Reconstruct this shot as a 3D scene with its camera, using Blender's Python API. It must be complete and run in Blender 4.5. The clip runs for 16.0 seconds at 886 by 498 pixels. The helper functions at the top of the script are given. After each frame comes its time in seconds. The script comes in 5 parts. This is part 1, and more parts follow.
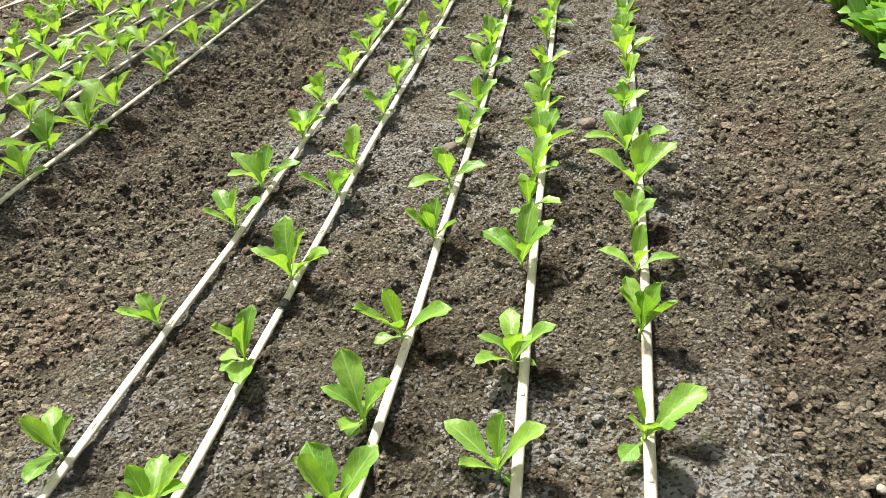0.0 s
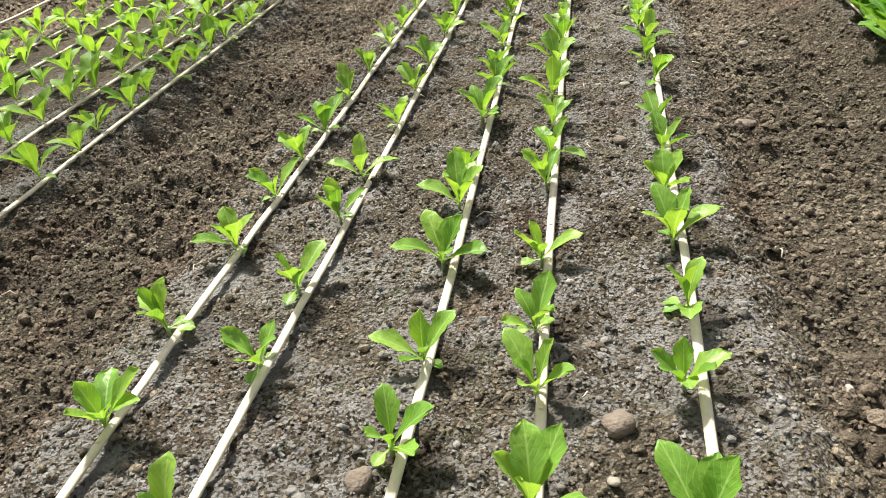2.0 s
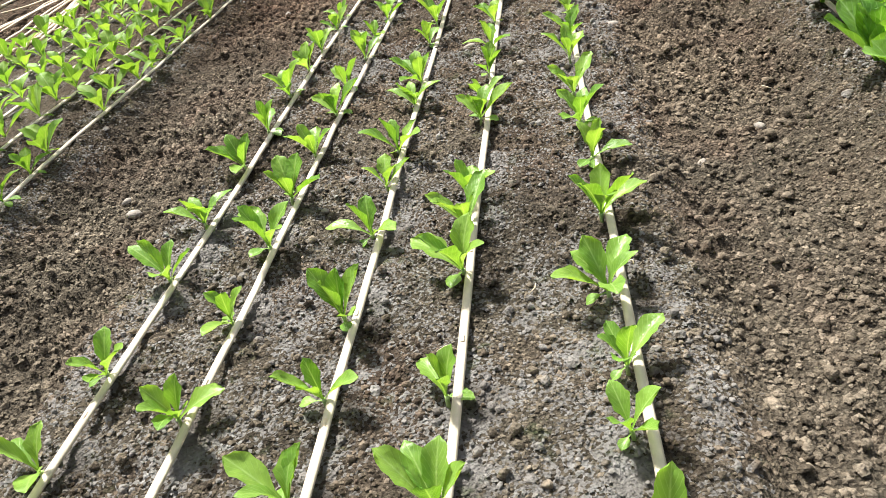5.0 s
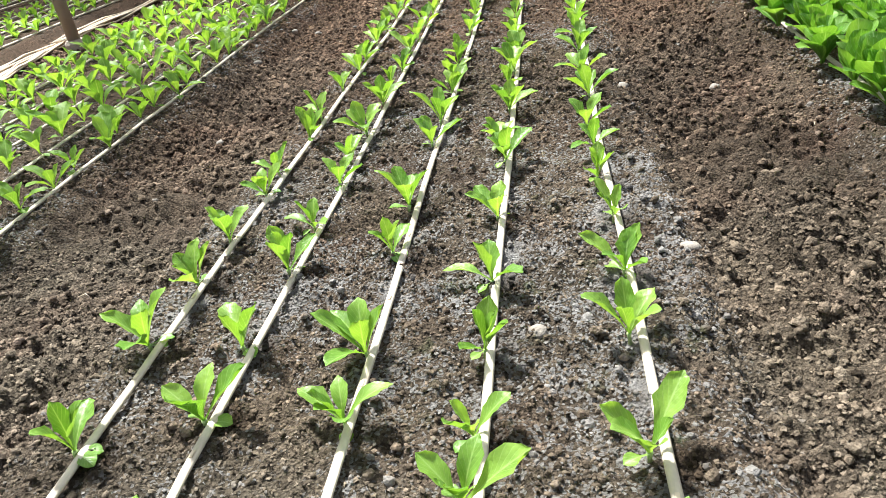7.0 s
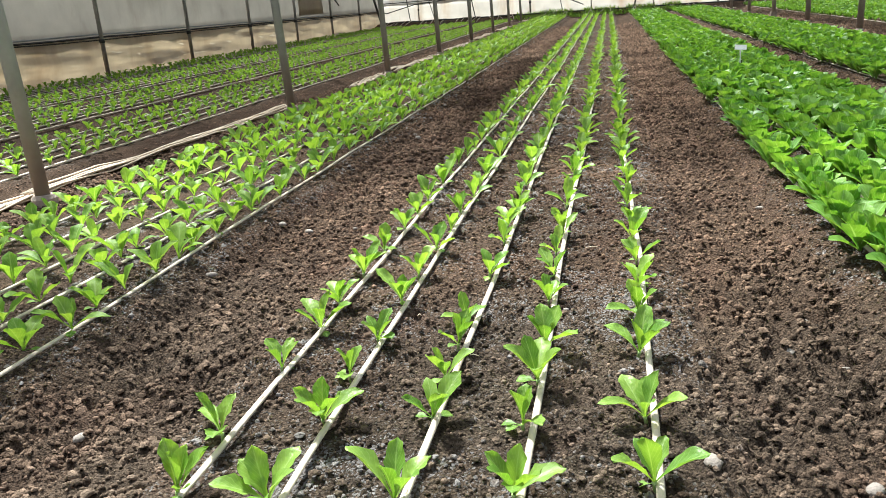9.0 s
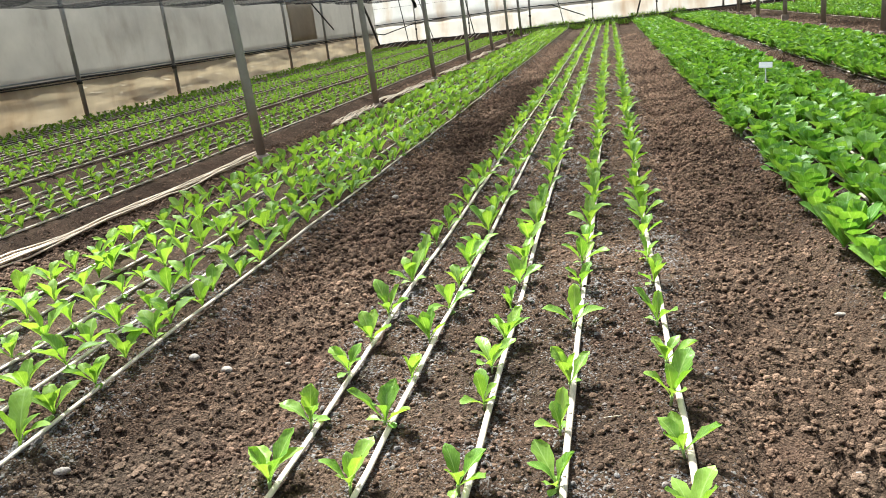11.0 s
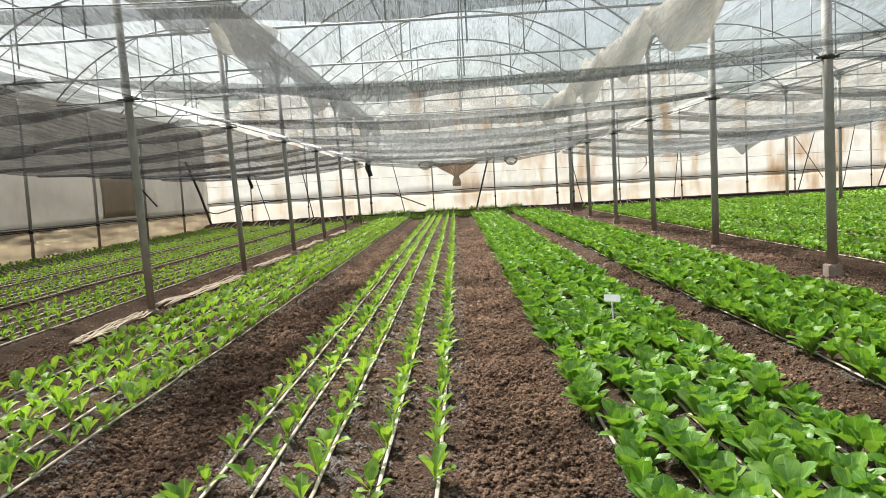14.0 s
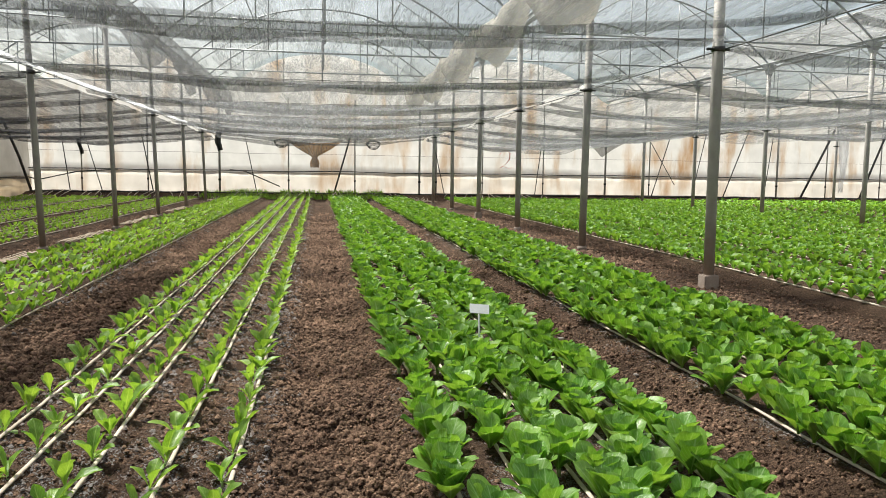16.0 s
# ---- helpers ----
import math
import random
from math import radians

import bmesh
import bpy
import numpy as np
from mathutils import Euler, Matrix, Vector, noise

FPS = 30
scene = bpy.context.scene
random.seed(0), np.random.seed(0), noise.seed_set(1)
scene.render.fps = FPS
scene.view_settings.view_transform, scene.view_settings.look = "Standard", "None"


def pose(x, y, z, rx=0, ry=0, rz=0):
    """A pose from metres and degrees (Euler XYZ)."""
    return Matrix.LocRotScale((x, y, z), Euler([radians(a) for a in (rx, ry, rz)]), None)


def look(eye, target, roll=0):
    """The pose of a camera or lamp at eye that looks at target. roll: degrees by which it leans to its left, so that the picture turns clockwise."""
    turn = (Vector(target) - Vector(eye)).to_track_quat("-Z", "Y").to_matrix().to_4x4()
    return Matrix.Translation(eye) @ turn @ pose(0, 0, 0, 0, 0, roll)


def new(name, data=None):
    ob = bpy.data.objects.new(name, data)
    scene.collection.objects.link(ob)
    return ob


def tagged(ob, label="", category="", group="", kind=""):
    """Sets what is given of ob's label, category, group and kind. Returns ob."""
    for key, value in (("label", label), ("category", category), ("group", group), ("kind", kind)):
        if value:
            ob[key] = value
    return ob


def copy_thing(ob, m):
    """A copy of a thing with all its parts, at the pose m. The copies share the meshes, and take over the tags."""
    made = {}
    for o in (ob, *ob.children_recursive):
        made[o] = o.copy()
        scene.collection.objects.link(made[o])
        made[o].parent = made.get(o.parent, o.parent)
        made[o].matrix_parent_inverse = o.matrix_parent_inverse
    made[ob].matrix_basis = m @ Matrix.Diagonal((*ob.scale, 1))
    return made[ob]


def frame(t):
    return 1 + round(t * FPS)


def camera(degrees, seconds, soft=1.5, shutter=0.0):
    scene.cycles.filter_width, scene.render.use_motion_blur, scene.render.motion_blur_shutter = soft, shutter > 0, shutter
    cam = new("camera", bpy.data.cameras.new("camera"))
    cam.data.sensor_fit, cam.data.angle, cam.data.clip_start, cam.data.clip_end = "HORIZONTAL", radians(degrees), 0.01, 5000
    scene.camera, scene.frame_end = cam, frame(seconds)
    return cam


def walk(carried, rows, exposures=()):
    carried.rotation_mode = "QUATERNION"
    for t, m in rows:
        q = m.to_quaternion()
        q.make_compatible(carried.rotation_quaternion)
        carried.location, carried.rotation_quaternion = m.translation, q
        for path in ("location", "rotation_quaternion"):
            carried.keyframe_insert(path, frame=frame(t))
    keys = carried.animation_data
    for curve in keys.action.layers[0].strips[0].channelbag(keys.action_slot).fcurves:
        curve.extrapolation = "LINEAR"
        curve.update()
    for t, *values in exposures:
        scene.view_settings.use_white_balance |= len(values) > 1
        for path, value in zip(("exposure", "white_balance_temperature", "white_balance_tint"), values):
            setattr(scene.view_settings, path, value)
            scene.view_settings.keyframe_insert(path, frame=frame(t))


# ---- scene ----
cam = camera(60.3, 16.0, soft=0.5)
PATH = [
    (0, (-0.143, 1.502, 0.921), (-0.516, 3.164, -0.127), -6.8),
    (0.5, (-0.139, 1.783, 0.855), (-0.477, 3.472, -0.162), -4.7),
    (1, (-0.199, 2.082, 0.827), (-0.518, 3.769, -0.199), -5.7),
    (1.5, (-0.21, 2.376, 0.866), (-0.552, 4.048, -0.177), -6.3),
    (2, (-0.18, 2.738, 0.891), (-0.569, 4.411, -0.134), -7.2),
    (2.5, (-0.164, 3.105, 0.923), (-0.571, 4.783, -0.085), -8.4),
    (3, (-0.076, 3.489, 0.959), (-0.503, 5.164, -0.046), -10.3),
    (3.5, (-0.023, 3.879, 0.964), (-0.459, 5.548, -0.047), -10.7),
    (4, (-0.016, 4.279, 0.99), (-0.405, 5.954, -0.03), -12.4),
    (4.2, (-0.014, 4.432, 0.977), (-0.374, 6.097, -0.072), -13.1),
    (6.3, (-0.138, 5.807, 0.836), (-0.522, 7.468, -0.209), -11.9),
    (6.5, (-0.143, 5.935, 0.839), (-0.502, 7.621, -0.175), -10.3),
    (7, (-0.117, 6.296, 0.87), (-0.443, 8.038, -0.058), -9.5),
    (7.5, (-0.111, 6.643, 0.897), (-0.567, 8.415, 0.09), -8.4),
    (8, (-0.125, 6.989, 0.922), (-0.554, 8.83, 0.268), -4.0),
    (8.5, (-0.098, 7.277, 0.97), (-0.513, 9.134, 0.357), -3.6),
    (8.7, (-0.097, 7.405, 0.973), (-0.514, 9.264, 0.363), -3.7),
    (10.8, (-0.107, 8.563, 1.07), (-0.578, 10.413, 0.473), -6.3),
    (11, (-0.119, 8.686, 1.083), (-0.575, 10.548, 0.513), -6.8),
    (11.5, (-0.107, 9.009, 1.111), (-0.728, 10.849, 0.633), -7.9),
    (12, (-0.063, 9.393, 1.096), (-0.619, 11.261, 0.649), -4.9),
    (12.5, (-0.001, 9.788, 1.119), (-0.389, 11.717, 0.765), -3.3),
    (13, (0.032, 10.111, 1.182), (-0.335, 12.049, 0.853), -3.0),
    (13.5, (0.118, 10.413, 1.245), (-0.145, 12.38, 1.002), -3.4),
    (14, (0.146, 10.789, 1.243), (0.103, 12.782, 1.089), -3.3),
    (14.5, (0.177, 11.167, 1.191), (0.191, 13.159, 1.02), -4.1),
    (15, (0.174, 11.531, 1.162), (0.18, 13.526, 1.01), -1.5),
    (15.5, (0.233, 11.784, 1.155), (0.452, 13.764, 0.984), 0.8),
    (16, (0.331, 12.156, 1.149), (0.654, 14.121, 0.956), 0.8),
]
walk(cam, [(t, look(eye, target, roll)) for t, eye, target, roll in PATH],
     exposures=[(0.0, 1.70, 6450, -3), (2.5, 1.60, 6500, 1), (4.0, 1.62, 6450, 3), (6.5, 1.89, 6050, 0), (8.5, 1.83, 5950, 0), (11.5, 2.05, 5950, 0), (13.0, 2.10, 6080, 2), (14.4, 1.84, 6350, 3), (15.0, 1.82, 6350, 3), (16.0, 1.72, 6350, 4)])

# ---------------------------------------------------------------- light
SUN_EL, SUN_AZ = 57.0, -38.0          # degrees; azimuth from +y towards +x
world = bpy.data.worlds.new("sky")
scene.world = world
world.use_nodes = True
wn = world.node_tree
sky = wn.nodes.new("ShaderNodeTexSky")
sky.sky_type = "NISHITA"
sky.sun_disc = False
sky.sun_elevation = radians(SUN_EL)
sky.sun_rotation = radians(SUN_AZ)
sky.dust_density = 4.0
sky.air_density = 1.2
wn.links.new(sky.outputs[0], wn.nodes["Background"].inputs[0])
wn.nodes["Background"].inputs[1].default_value = 0.045
sun = new("sun", bpy.data.lights.new("sun", "SUN"))
sun.data.energy = 5.0
sun.data.angle = radians(6.0)
sun.data.color = (1.0, 0.955, 0.905)
_az, _el = radians(SUN_AZ), radians(SUN_EL)
sun.matrix_world = look((0, 0, 30), (-math.sin(_az) * math.cos(_el), -math.cos(_az) * math.cos(_el), 30 - math.sin(_el)))

rng = np.random.default_rng(7)


# ---------------------------------------------------------------- materials
def material(name):
    m = bpy.data.materials.new(name)
    m.use_nodes = True
    nt = m.node_tree
    return m, nt, nt.nodes["Principled BSDF"], nt.nodes["Material Output"]


def node(nt, kind, **inputs):
    n = nt.nodes.new(kind)
    for k, v in inputs.items():
        key = int(k[1:]) if k[0] == "i" and k[1:].isdigit() else k.replace("_", " ")
        n.inputs[key].default_value = v
    return n


def ramp(nt, source, stops, mode="LINEAR"):
    r = nt.nodes.new("ShaderNodeValToRGB")
    r.color_ramp.interpolation = mode
    els = r.color_ramp.elements
    while len(els) < len(stops):
        els.new(0.5)
    for e, (p, c) in zip(els, stops):
        e.position = p
        e.color = (*c, 1) if len(c) == 3 else c
    nt.links.new(source, r.inputs[0])
    return r.outputs[0]


def mix(nt, fac, a, b, blend="MIX"):
    n = nt.nodes.new("ShaderNodeMix")
    n.data_type = "RGBA"
    n.blend_type = blend
    for sock, v in ((n.inputs[0], fac), (n.inputs[6], a), (n.inputs[7], b)):
        if hasattr(v, "links"):
            nt.links.new(v, sock)
        else:
            sock.default_value = v if isinstance(v, (int, float)) else (*v, 1)
    return n.outputs[2]


def math_node(nt, op, a, b=0.0):
    n = nt.nodes.new("ShaderNodeMath")
    n.operation = op
    for sock, v in zip(n.inputs, (a, b)):
        if hasattr(v, "links"):
            nt.links.new(v, sock)
        else:
            sock.default_value = v
    return n.outputs[0]


def position(nt, sx=1, sy=1, sz=1):
    g = nt.nodes.new("ShaderNodeNewGeometry")
    mp = nt.nodes.new("ShaderNodeMapping")
    mp.inputs["Scale"].default_value = (sx, sy, sz)
    nt.links.new(g.outputs["Position"], mp.inputs["Vector"])
    return mp.outputs[0]


def noise_tex(nt, vec, scale, detail=4.0, rough=0.55):
    n = node(nt, "ShaderNodeTexNoise", Scale=scale, Detail=detail, Roughness=rough)
    nt.links.new(vec, n.inputs["Vector"])
    return n.outputs[0]


def voronoi(nt, vec, scale, out="Distance"):
    n = node(nt, "ShaderNodeTexVoronoi", Scale=scale)
    nt.links.new(vec, n.inputs["Vector"])
    return n.outputs[out]


def bump(nt, bsdf, height, strength, dist):
    b = node(nt, "ShaderNodeBump", Strength=strength, Distance=dist)
    nt.links.new(height, b.inputs["Height"])
    nt.links.new(b.outputs[0], bsdf.inputs["Normal"])


def soil_material(name, clods=False):
    """Dark volcanic loam, with a pale dried crust and a little green algae where the tapes drip."""
    m, nt, bs, out = material(name)
    p = position(nt)
    tone = ramp(nt, noise_tex(nt, p, 1.3, 3), [(0.3, (0.080, 0.064, 0.049)), (0.55, (0.116, 0.094, 0.072)), (0.75, (0.144, 0.115, 0.088))])
    # drier and greyer where the beds begin, moist brown further in; far tones brightened to offset the net's shade
    along = nt.nodes.new("ShaderNodeSeparateXYZ")
    nt.links.new(p, along.inputs[0])
    dry = ramp(nt, math_node(nt, "ADD", math_node(nt, "DIVIDE", along.outputs[1], 20.0), math_node(nt, "MULTIPLY", noise_tex(nt, p, 0.9, 3), 0.25)), [(0.46, (1.16, 1.18, 1.19)), (0.68, (1.10, 0.89, 0.80)), (0.90, (1.26, 1.01, 0.90))])
    tone = mix(nt, 1.0, tone, dry, "MULTIPLY")
    moist = ramp(nt, noise_tex(nt, position(nt, 1.6, 0.7, 1), 1.1, 4, 0.6), [(0.36, (0.90, 0.88, 0.87)), (0.52, (1.0, 1.0, 1.0)), (0.66, (1.16, 1.15, 1.13))])
    tone = mix(nt, 1.0, tone, moist, "MULTIPLY")
    fine = ramp(nt, noise_tex(nt, p, 60, 5, 0.7), [(0.28, (0.38, 0.36, 0.34)), (0.5, (0.92, 0.92, 0.92)), (0.72, (1.5, 1.46, 1.42))])
    col = mix(nt, 1.0, tone, fine, "MULTIPLY")
    red = ramp(nt, noise_tex(nt, p, 3.1, 3), [(0.50, (0, 0, 0)), (0.72, (1, 1, 1))])
    col = mix(nt, math_node(nt, "MULTIPLY", red, 0.22), col, (0.150, 0.080, 0.060))
    if clods:
        # crumbs lightened in colour, to stand out from the painted shade between them
        col = mix(nt, 1.0, col, (1.42, 1.42, 1.43), "MULTIPLY")
        grain = nt.nodes.new("ShaderNodeNewGeometry").outputs["Random Per Island"]
    else:
        # ground darkened: the shade in the gaps between crumbs is put into its colour
        col = mix(nt, 1.0, col, (0.88, 0.88, 0.88), "MULTIPLY")
        cell = nt.nodes.new("ShaderNodeSeparateXYZ")
        nt.links.new(voronoi(nt, p, 170, "Color"), cell.inputs[0])
        grain = cell.outputs[0]
    # each crumb has its own tone; some are bleached by dried salts near the tapes
    tint = ramp(nt, grain, [(0.0, (0.42, 0.41, 0.40)), (0.45, (0.95, 0.94, 0.93)), (0.85, (1.25, 1.25, 1.25)), (1.0, (1.5, 1.51, 1.53))])
    col = mix(nt, 1.0, col, tint, "MULTIPLY")
    a = nt.nodes.new("ShaderNodeAttribute")
    a.attribute_name = "crust"
    other = math_node(nt, "FRACT", math_node(nt, "MULTIPLY", grain, 17.3))
    broad = ramp(nt, noise_tex(nt, p, 5.5, 4, 0.6), [(0.34, (0, 0, 0)), (0.60, (1, 1, 1))])
    want = math_node(nt, "MULTIPLY", a.outputs["Fac"], broad)
    k = ramp(nt, math_node(nt, "SUBTRACT", want, math_node(nt, "MULTIPLY", other, 0.85)), [(0.0, (0, 0, 0)), (0.12, (1, 1, 1))])
    pale = ramp(nt, noise_tex(nt, p, 21, 3), [(0.3, (0.20, 0.18, 0.17)), (0.6, (0.31, 0.29, 0.285)), (0.8, (0.46, 0.44, 0.44))])
    col = mix(nt, math_node(nt, "MULTIPLY", k, 0.85), col, pale)
    alg = ramp(nt, noise_tex(nt, p, 9.0, 4, 0.7), [(0.60, (0, 0, 0)), (0.72, (1, 1, 1))])
    ka = math_node(nt, "MULTIPLY", math_node(nt, "MULTIPLY", alg, a.outputs["Fac"]), 0.55)
    col = mix(nt, ka, col, (0.06, 0.11, 0.03))
    dark_attr = nt.nodes.new("ShaderNodeAttribute")
    dark_attr.attribute_name = "dark_patch"
    col = mix(nt, dark_attr.outputs["Fac"], col, mix(nt, 1.0, col, (0.40, 0.36, 0.33), "MULTIPLY"))
    nt.links.new(col, bs.inputs["Base Color"])
    bs.inputs["Roughness"].default_value = 0.95
    bs.inputs["Specular IOR Level"].default_value = 0.15
    h = math_node(nt, "ADD", math_node(nt, "MULTIPLY", voronoi(nt, p, 130), 0.6), noise_tex(nt, p, 130, 5, 0.7))
    h = math_node(nt, "ADD", h, math_node(nt, "MULTIPLY", voronoi(nt, p, 190), 0.35))
    bump(nt, bs, h, 1.0, 0.008 if clods else 0.018)
    return m


def leaf_material(name, dark, light, rib, trans, island=False, gloss=0.42):
    m, nt, bs, out = material(name)
    p = position(nt)
    if island:
        rnd = nt.nodes.new("ShaderNodeNewGeometry").outputs["Random Per Island"]
    else:
        rnd = nt.nodes.new("ShaderNodeObjectInfo").outputs["Random"]
    col = ramp(nt, rnd, [(0.0, dark), (1.0, light)])
    patch = ramp(nt, noise_tex(nt, p, 22, 4, 0.6), [(0.3, (0.70, 0.74, 0.68)), (0.7, (1.22, 1.18, 1.2))])
    col = mix(nt, 1.0, col, patch, "MULTIPLY")
    uv = nt.nodes.new("ShaderNodeUVMap")
    sep = nt.nodes.new("ShaderNodeSeparateXYZ")
    nt.links.new(uv.outputs[0], sep.inputs[0])
    off = math_node(nt, "ABSOLUTE", math_node(nt, "SUBTRACT", sep.outputs[0], 0.5))
    mid = ramp(nt, math_node(nt, "ADD", off, math_node(nt, "MULTIPLY", sep.outputs[1], 0.05)), [(0.03, (1, 1, 1)), (0.085, (0, 0, 0))])
    # side veins leave the rib at a slant
    vein = math_node(nt, "SINE", math_node(nt, "MULTIPLY", math_node(nt, "SUBTRACT", sep.outputs[1], math_node(nt, "MULTIPLY", off, 0.8)), 48.0))
    veins = ramp(nt, vein, [(0.80, (0, 0, 0)), (1.0, (1, 1, 1))])
    col = mix(nt, math_node(nt, "MULTIPLY", veins, 0.26), col, rib)
    col = mix(nt, math_node(nt, "MULTIPLY", mid, 0.75), col, rib)
    nt.links.new(col, bs.inputs["Base Color"])
    bs.inputs["Roughness"].default_value = 0.46 if island else 0.36
    bs.inputs["Specular IOR Level"].default_value = gloss * 0.8 if island else gloss
    bump(nt, bs, math_node(nt, "ADD", noise_tex(nt, p, 90, 3), math_node(nt, "MULTIPLY", veins, -0.3)), 0.35, 0.006)
    tr = nt.nodes.new("ShaderNodeBsdfTranslucent")
    nt.links.new(mix(nt, 1.0, col, (1.25, 1.2, 0.5), "MULTIPLY"), tr.inputs[0])
    ms = nt.nodes.new("ShaderNodeMixShader")
    ms.inputs[0].default_value = trans
    nt.links.new(bs.outputs[0], ms.inputs[1])
    nt.links.new(tr.outputs[0], ms.inputs[2])
    nt.links.new(ms.outputs[0], out.inputs[0])
    return m


def plain_material(name, a, b, scale, rough=0.7, metal=0.0, bump_d=0.0, stretch=(1, 1, 1)):
    """Two close tones broken up by noise, with a finer second layer."""
    m, nt, bs, out = material(name)
    p = position(nt, *stretch)
    col = ramp(nt, noise_tex(nt, p, scale, 5, 0.6), [(0.3, a), (0.7, b)])
    col = mix(nt, 1.0, col, ramp(nt, noise_tex(nt, p, scale * 9, 4), [(0.3, (0.85, 0.85, 0.85)), (0.7, (1.1, 1.1, 1.1))]), "MULTIPLY")
    nt.links.new(col, bs.inputs["Base Color"])
    bs.inputs["Roughness"].default_value = rough
    bs.inputs["Metallic"].default_value = metal
    if bump_d:
        bump(nt, bs, noise_tex(nt, p, scale * 6, 4), 0.5, bump_d)
    return m


def post_material(name):
    """Dull galvanised pipe; mud splashed up to knee height."""
    m, nt, bs, out = material(name)
    p = position(nt)
    sep = nt.nodes.new("ShaderNodeSeparateXYZ")
    nt.links.new(position(nt), sep.inputs[0])
    steel = ramp(nt, noise_tex(nt, p, 5, 5, 0.65), [(0.3, (0.30, 0.31, 0.30)), (0.6, (0.41, 0.415, 0.40)), (0.8, (0.50, 0.49, 0.465))])
    edge = math_node(nt, "ADD", sep.outputs[2], math_node(nt, "MULTIPLY", noise_tex(nt, p, 7, 4, 0.7), 0.55))
    mud = ramp(nt, edge, [(0.35, (1, 1, 1)), (1.0, (0.35, 0.35, 0.35))])
    col = mix(nt, math_node(nt, "MULTIPLY", mud, 0.85), steel, (0.27, 0.195, 0.145))
    nt.links.new(col, bs.inputs["Base Color"])
    bs.inputs["Roughness"].default_value = 0.62
    bs.inputs["Metallic"].default_value = 0.15
    bump(nt, bs, noise_tex(nt, p, 60, 4), 0.25, 0.004)
    return m


def sheet_material(name, clear, tint, pale, stain, stain_amount, glow=0.6, streak=(1.2, 1.2, 0.25)):
    """Aged plastic film: part of the light goes straight through, the rest is scattered to both sides."""
    m, nt, bs, out = material(name)
    p = position(nt)
    ps = position(nt, *streak)
    k = ramp(nt, noise_tex(nt, ps, 1.1, 5, 0.6), [(0.50, (0, 0, 0)), (0.68, (1, 1, 1))])
    k2 = ramp(nt, noise_tex(nt, p, 0.6, 4), [(0.35, (0.15, 0.15, 0.15)), (0.65, (1, 1, 1))])
    base = ramp(nt, noise_tex(nt, p, 2.3, 5), [(0.3, tuple(c * 0.86 for c in pale)), (0.7, pale)])
    col = mix(nt, math_node(nt, "MULTIPLY", math_node(nt, "MULTIPLY", k, k2), stain_amount), base, stain)
    nt.links.new(col, bs.inputs["Base Color"])
    bs.inputs["Roughness"].default_value = 0.4
    bump(nt, bs, noise_tex(nt, position(nt, 1, 1, 0.6), 3.0, 4), 0.3, 0.05)
    tl = nt.nodes.new("ShaderNodeBsdfTranslucent")
    nt.links.new(col, tl.inputs[0])
    a = nt.nodes.new("ShaderNodeMixShader")
    a.inputs[0].default_value = glow
    nt.links.new(bs.outputs[0], a.inputs[1])
    nt.links.new(tl.outputs[0], a.inputs[2])
    tp = node(nt, "ShaderNodeBsdfTransparent", Color=(*tint, 1))
    b = nt.nodes.new("ShaderNodeMixShader")
    b.inputs[0].default_value = clear
    nt.links.new(a.outputs[0], b.inputs[1])
    nt.links.new(tp.outputs[0], b.inputs[2])
    nt.links.new(b.outputs[0], out.inputs[0])
    return m


def net_material(name, color, open_share, thread=(14, 0.5), spread=0.16, through_share=0.25):
    """Knitted shade net: threads that scatter, holes that let light by; denser and looser bands along the cloth."""
    m, nt, bs, out = material(name)
    p = position(nt)
    lines = ramp(nt, noise_tex(nt, position(nt, thread[1], thread[0], 1.5), 2.2, 4, 0.7), [(0.44, (0.1, 0.1, 0.1)), (0.56, (0.9, 0.9, 0.9))])
    # single threads, finer than the bands
    fine = ramp(nt, noise_tex(nt, position(nt, 95, 5.0, 9), 2.0, 3, 0.6), [(0.46, (0.0, 0.0, 0.0)), (0.54, (1, 1, 1))])
    lines = math_node(nt, "ADD", math_node(nt, "MULTIPLY", lines, 0.5), math_node(nt, "MULTIPLY", fine, 0.5))
    clouds = noise_tex(nt, p, 1.4, 4)
    share = math_node(nt, "ADD", math_node(nt, "MULTIPLY", math_node(nt, "SUBTRACT", lines, 0.5), spread * 2.2),
                      math_node(nt, "MULTIPLY", math_node(nt, "SUBTRACT", clouds, 0.5), spread))
    share = math_node(nt, "ADD", share, open_share)
    share = math_node(nt, "MINIMUM", math_node(nt, "MAXIMUM", share, 0.04), 0.95)
    nt.links.new(ramp(nt, noise_tex(nt, p, 3, 4), [(0.3, tuple(c * 0.8 for c in color)), (0.7, color)]), bs.inputs["Base Color"])
    bs.inputs["Roughness"].default_value = 0.8
    tl = node(nt, "ShaderNodeBsdfTranslucent", Color=(*color, 1))
    a = nt.nodes.new("ShaderNodeMixShader")
    a.inputs[0].default_value = through_share
    nt.links.new(bs.outputs[0], a.inputs[1])
    nt.links.new(tl.outputs[0], a.inputs[2])
    tp = nt.nodes.new("ShaderNodeBsdfTransparent")
    b = nt.nodes.new("ShaderNodeMixShader")
    nt.links.new(share, b.inputs[0])
    nt.links.new(a.outputs[0], b.inputs[1])
    nt.links.new(tp.outputs[0], b.inputs[2])
    nt.links.new(b.outputs[0], out.inputs[0])
    return m


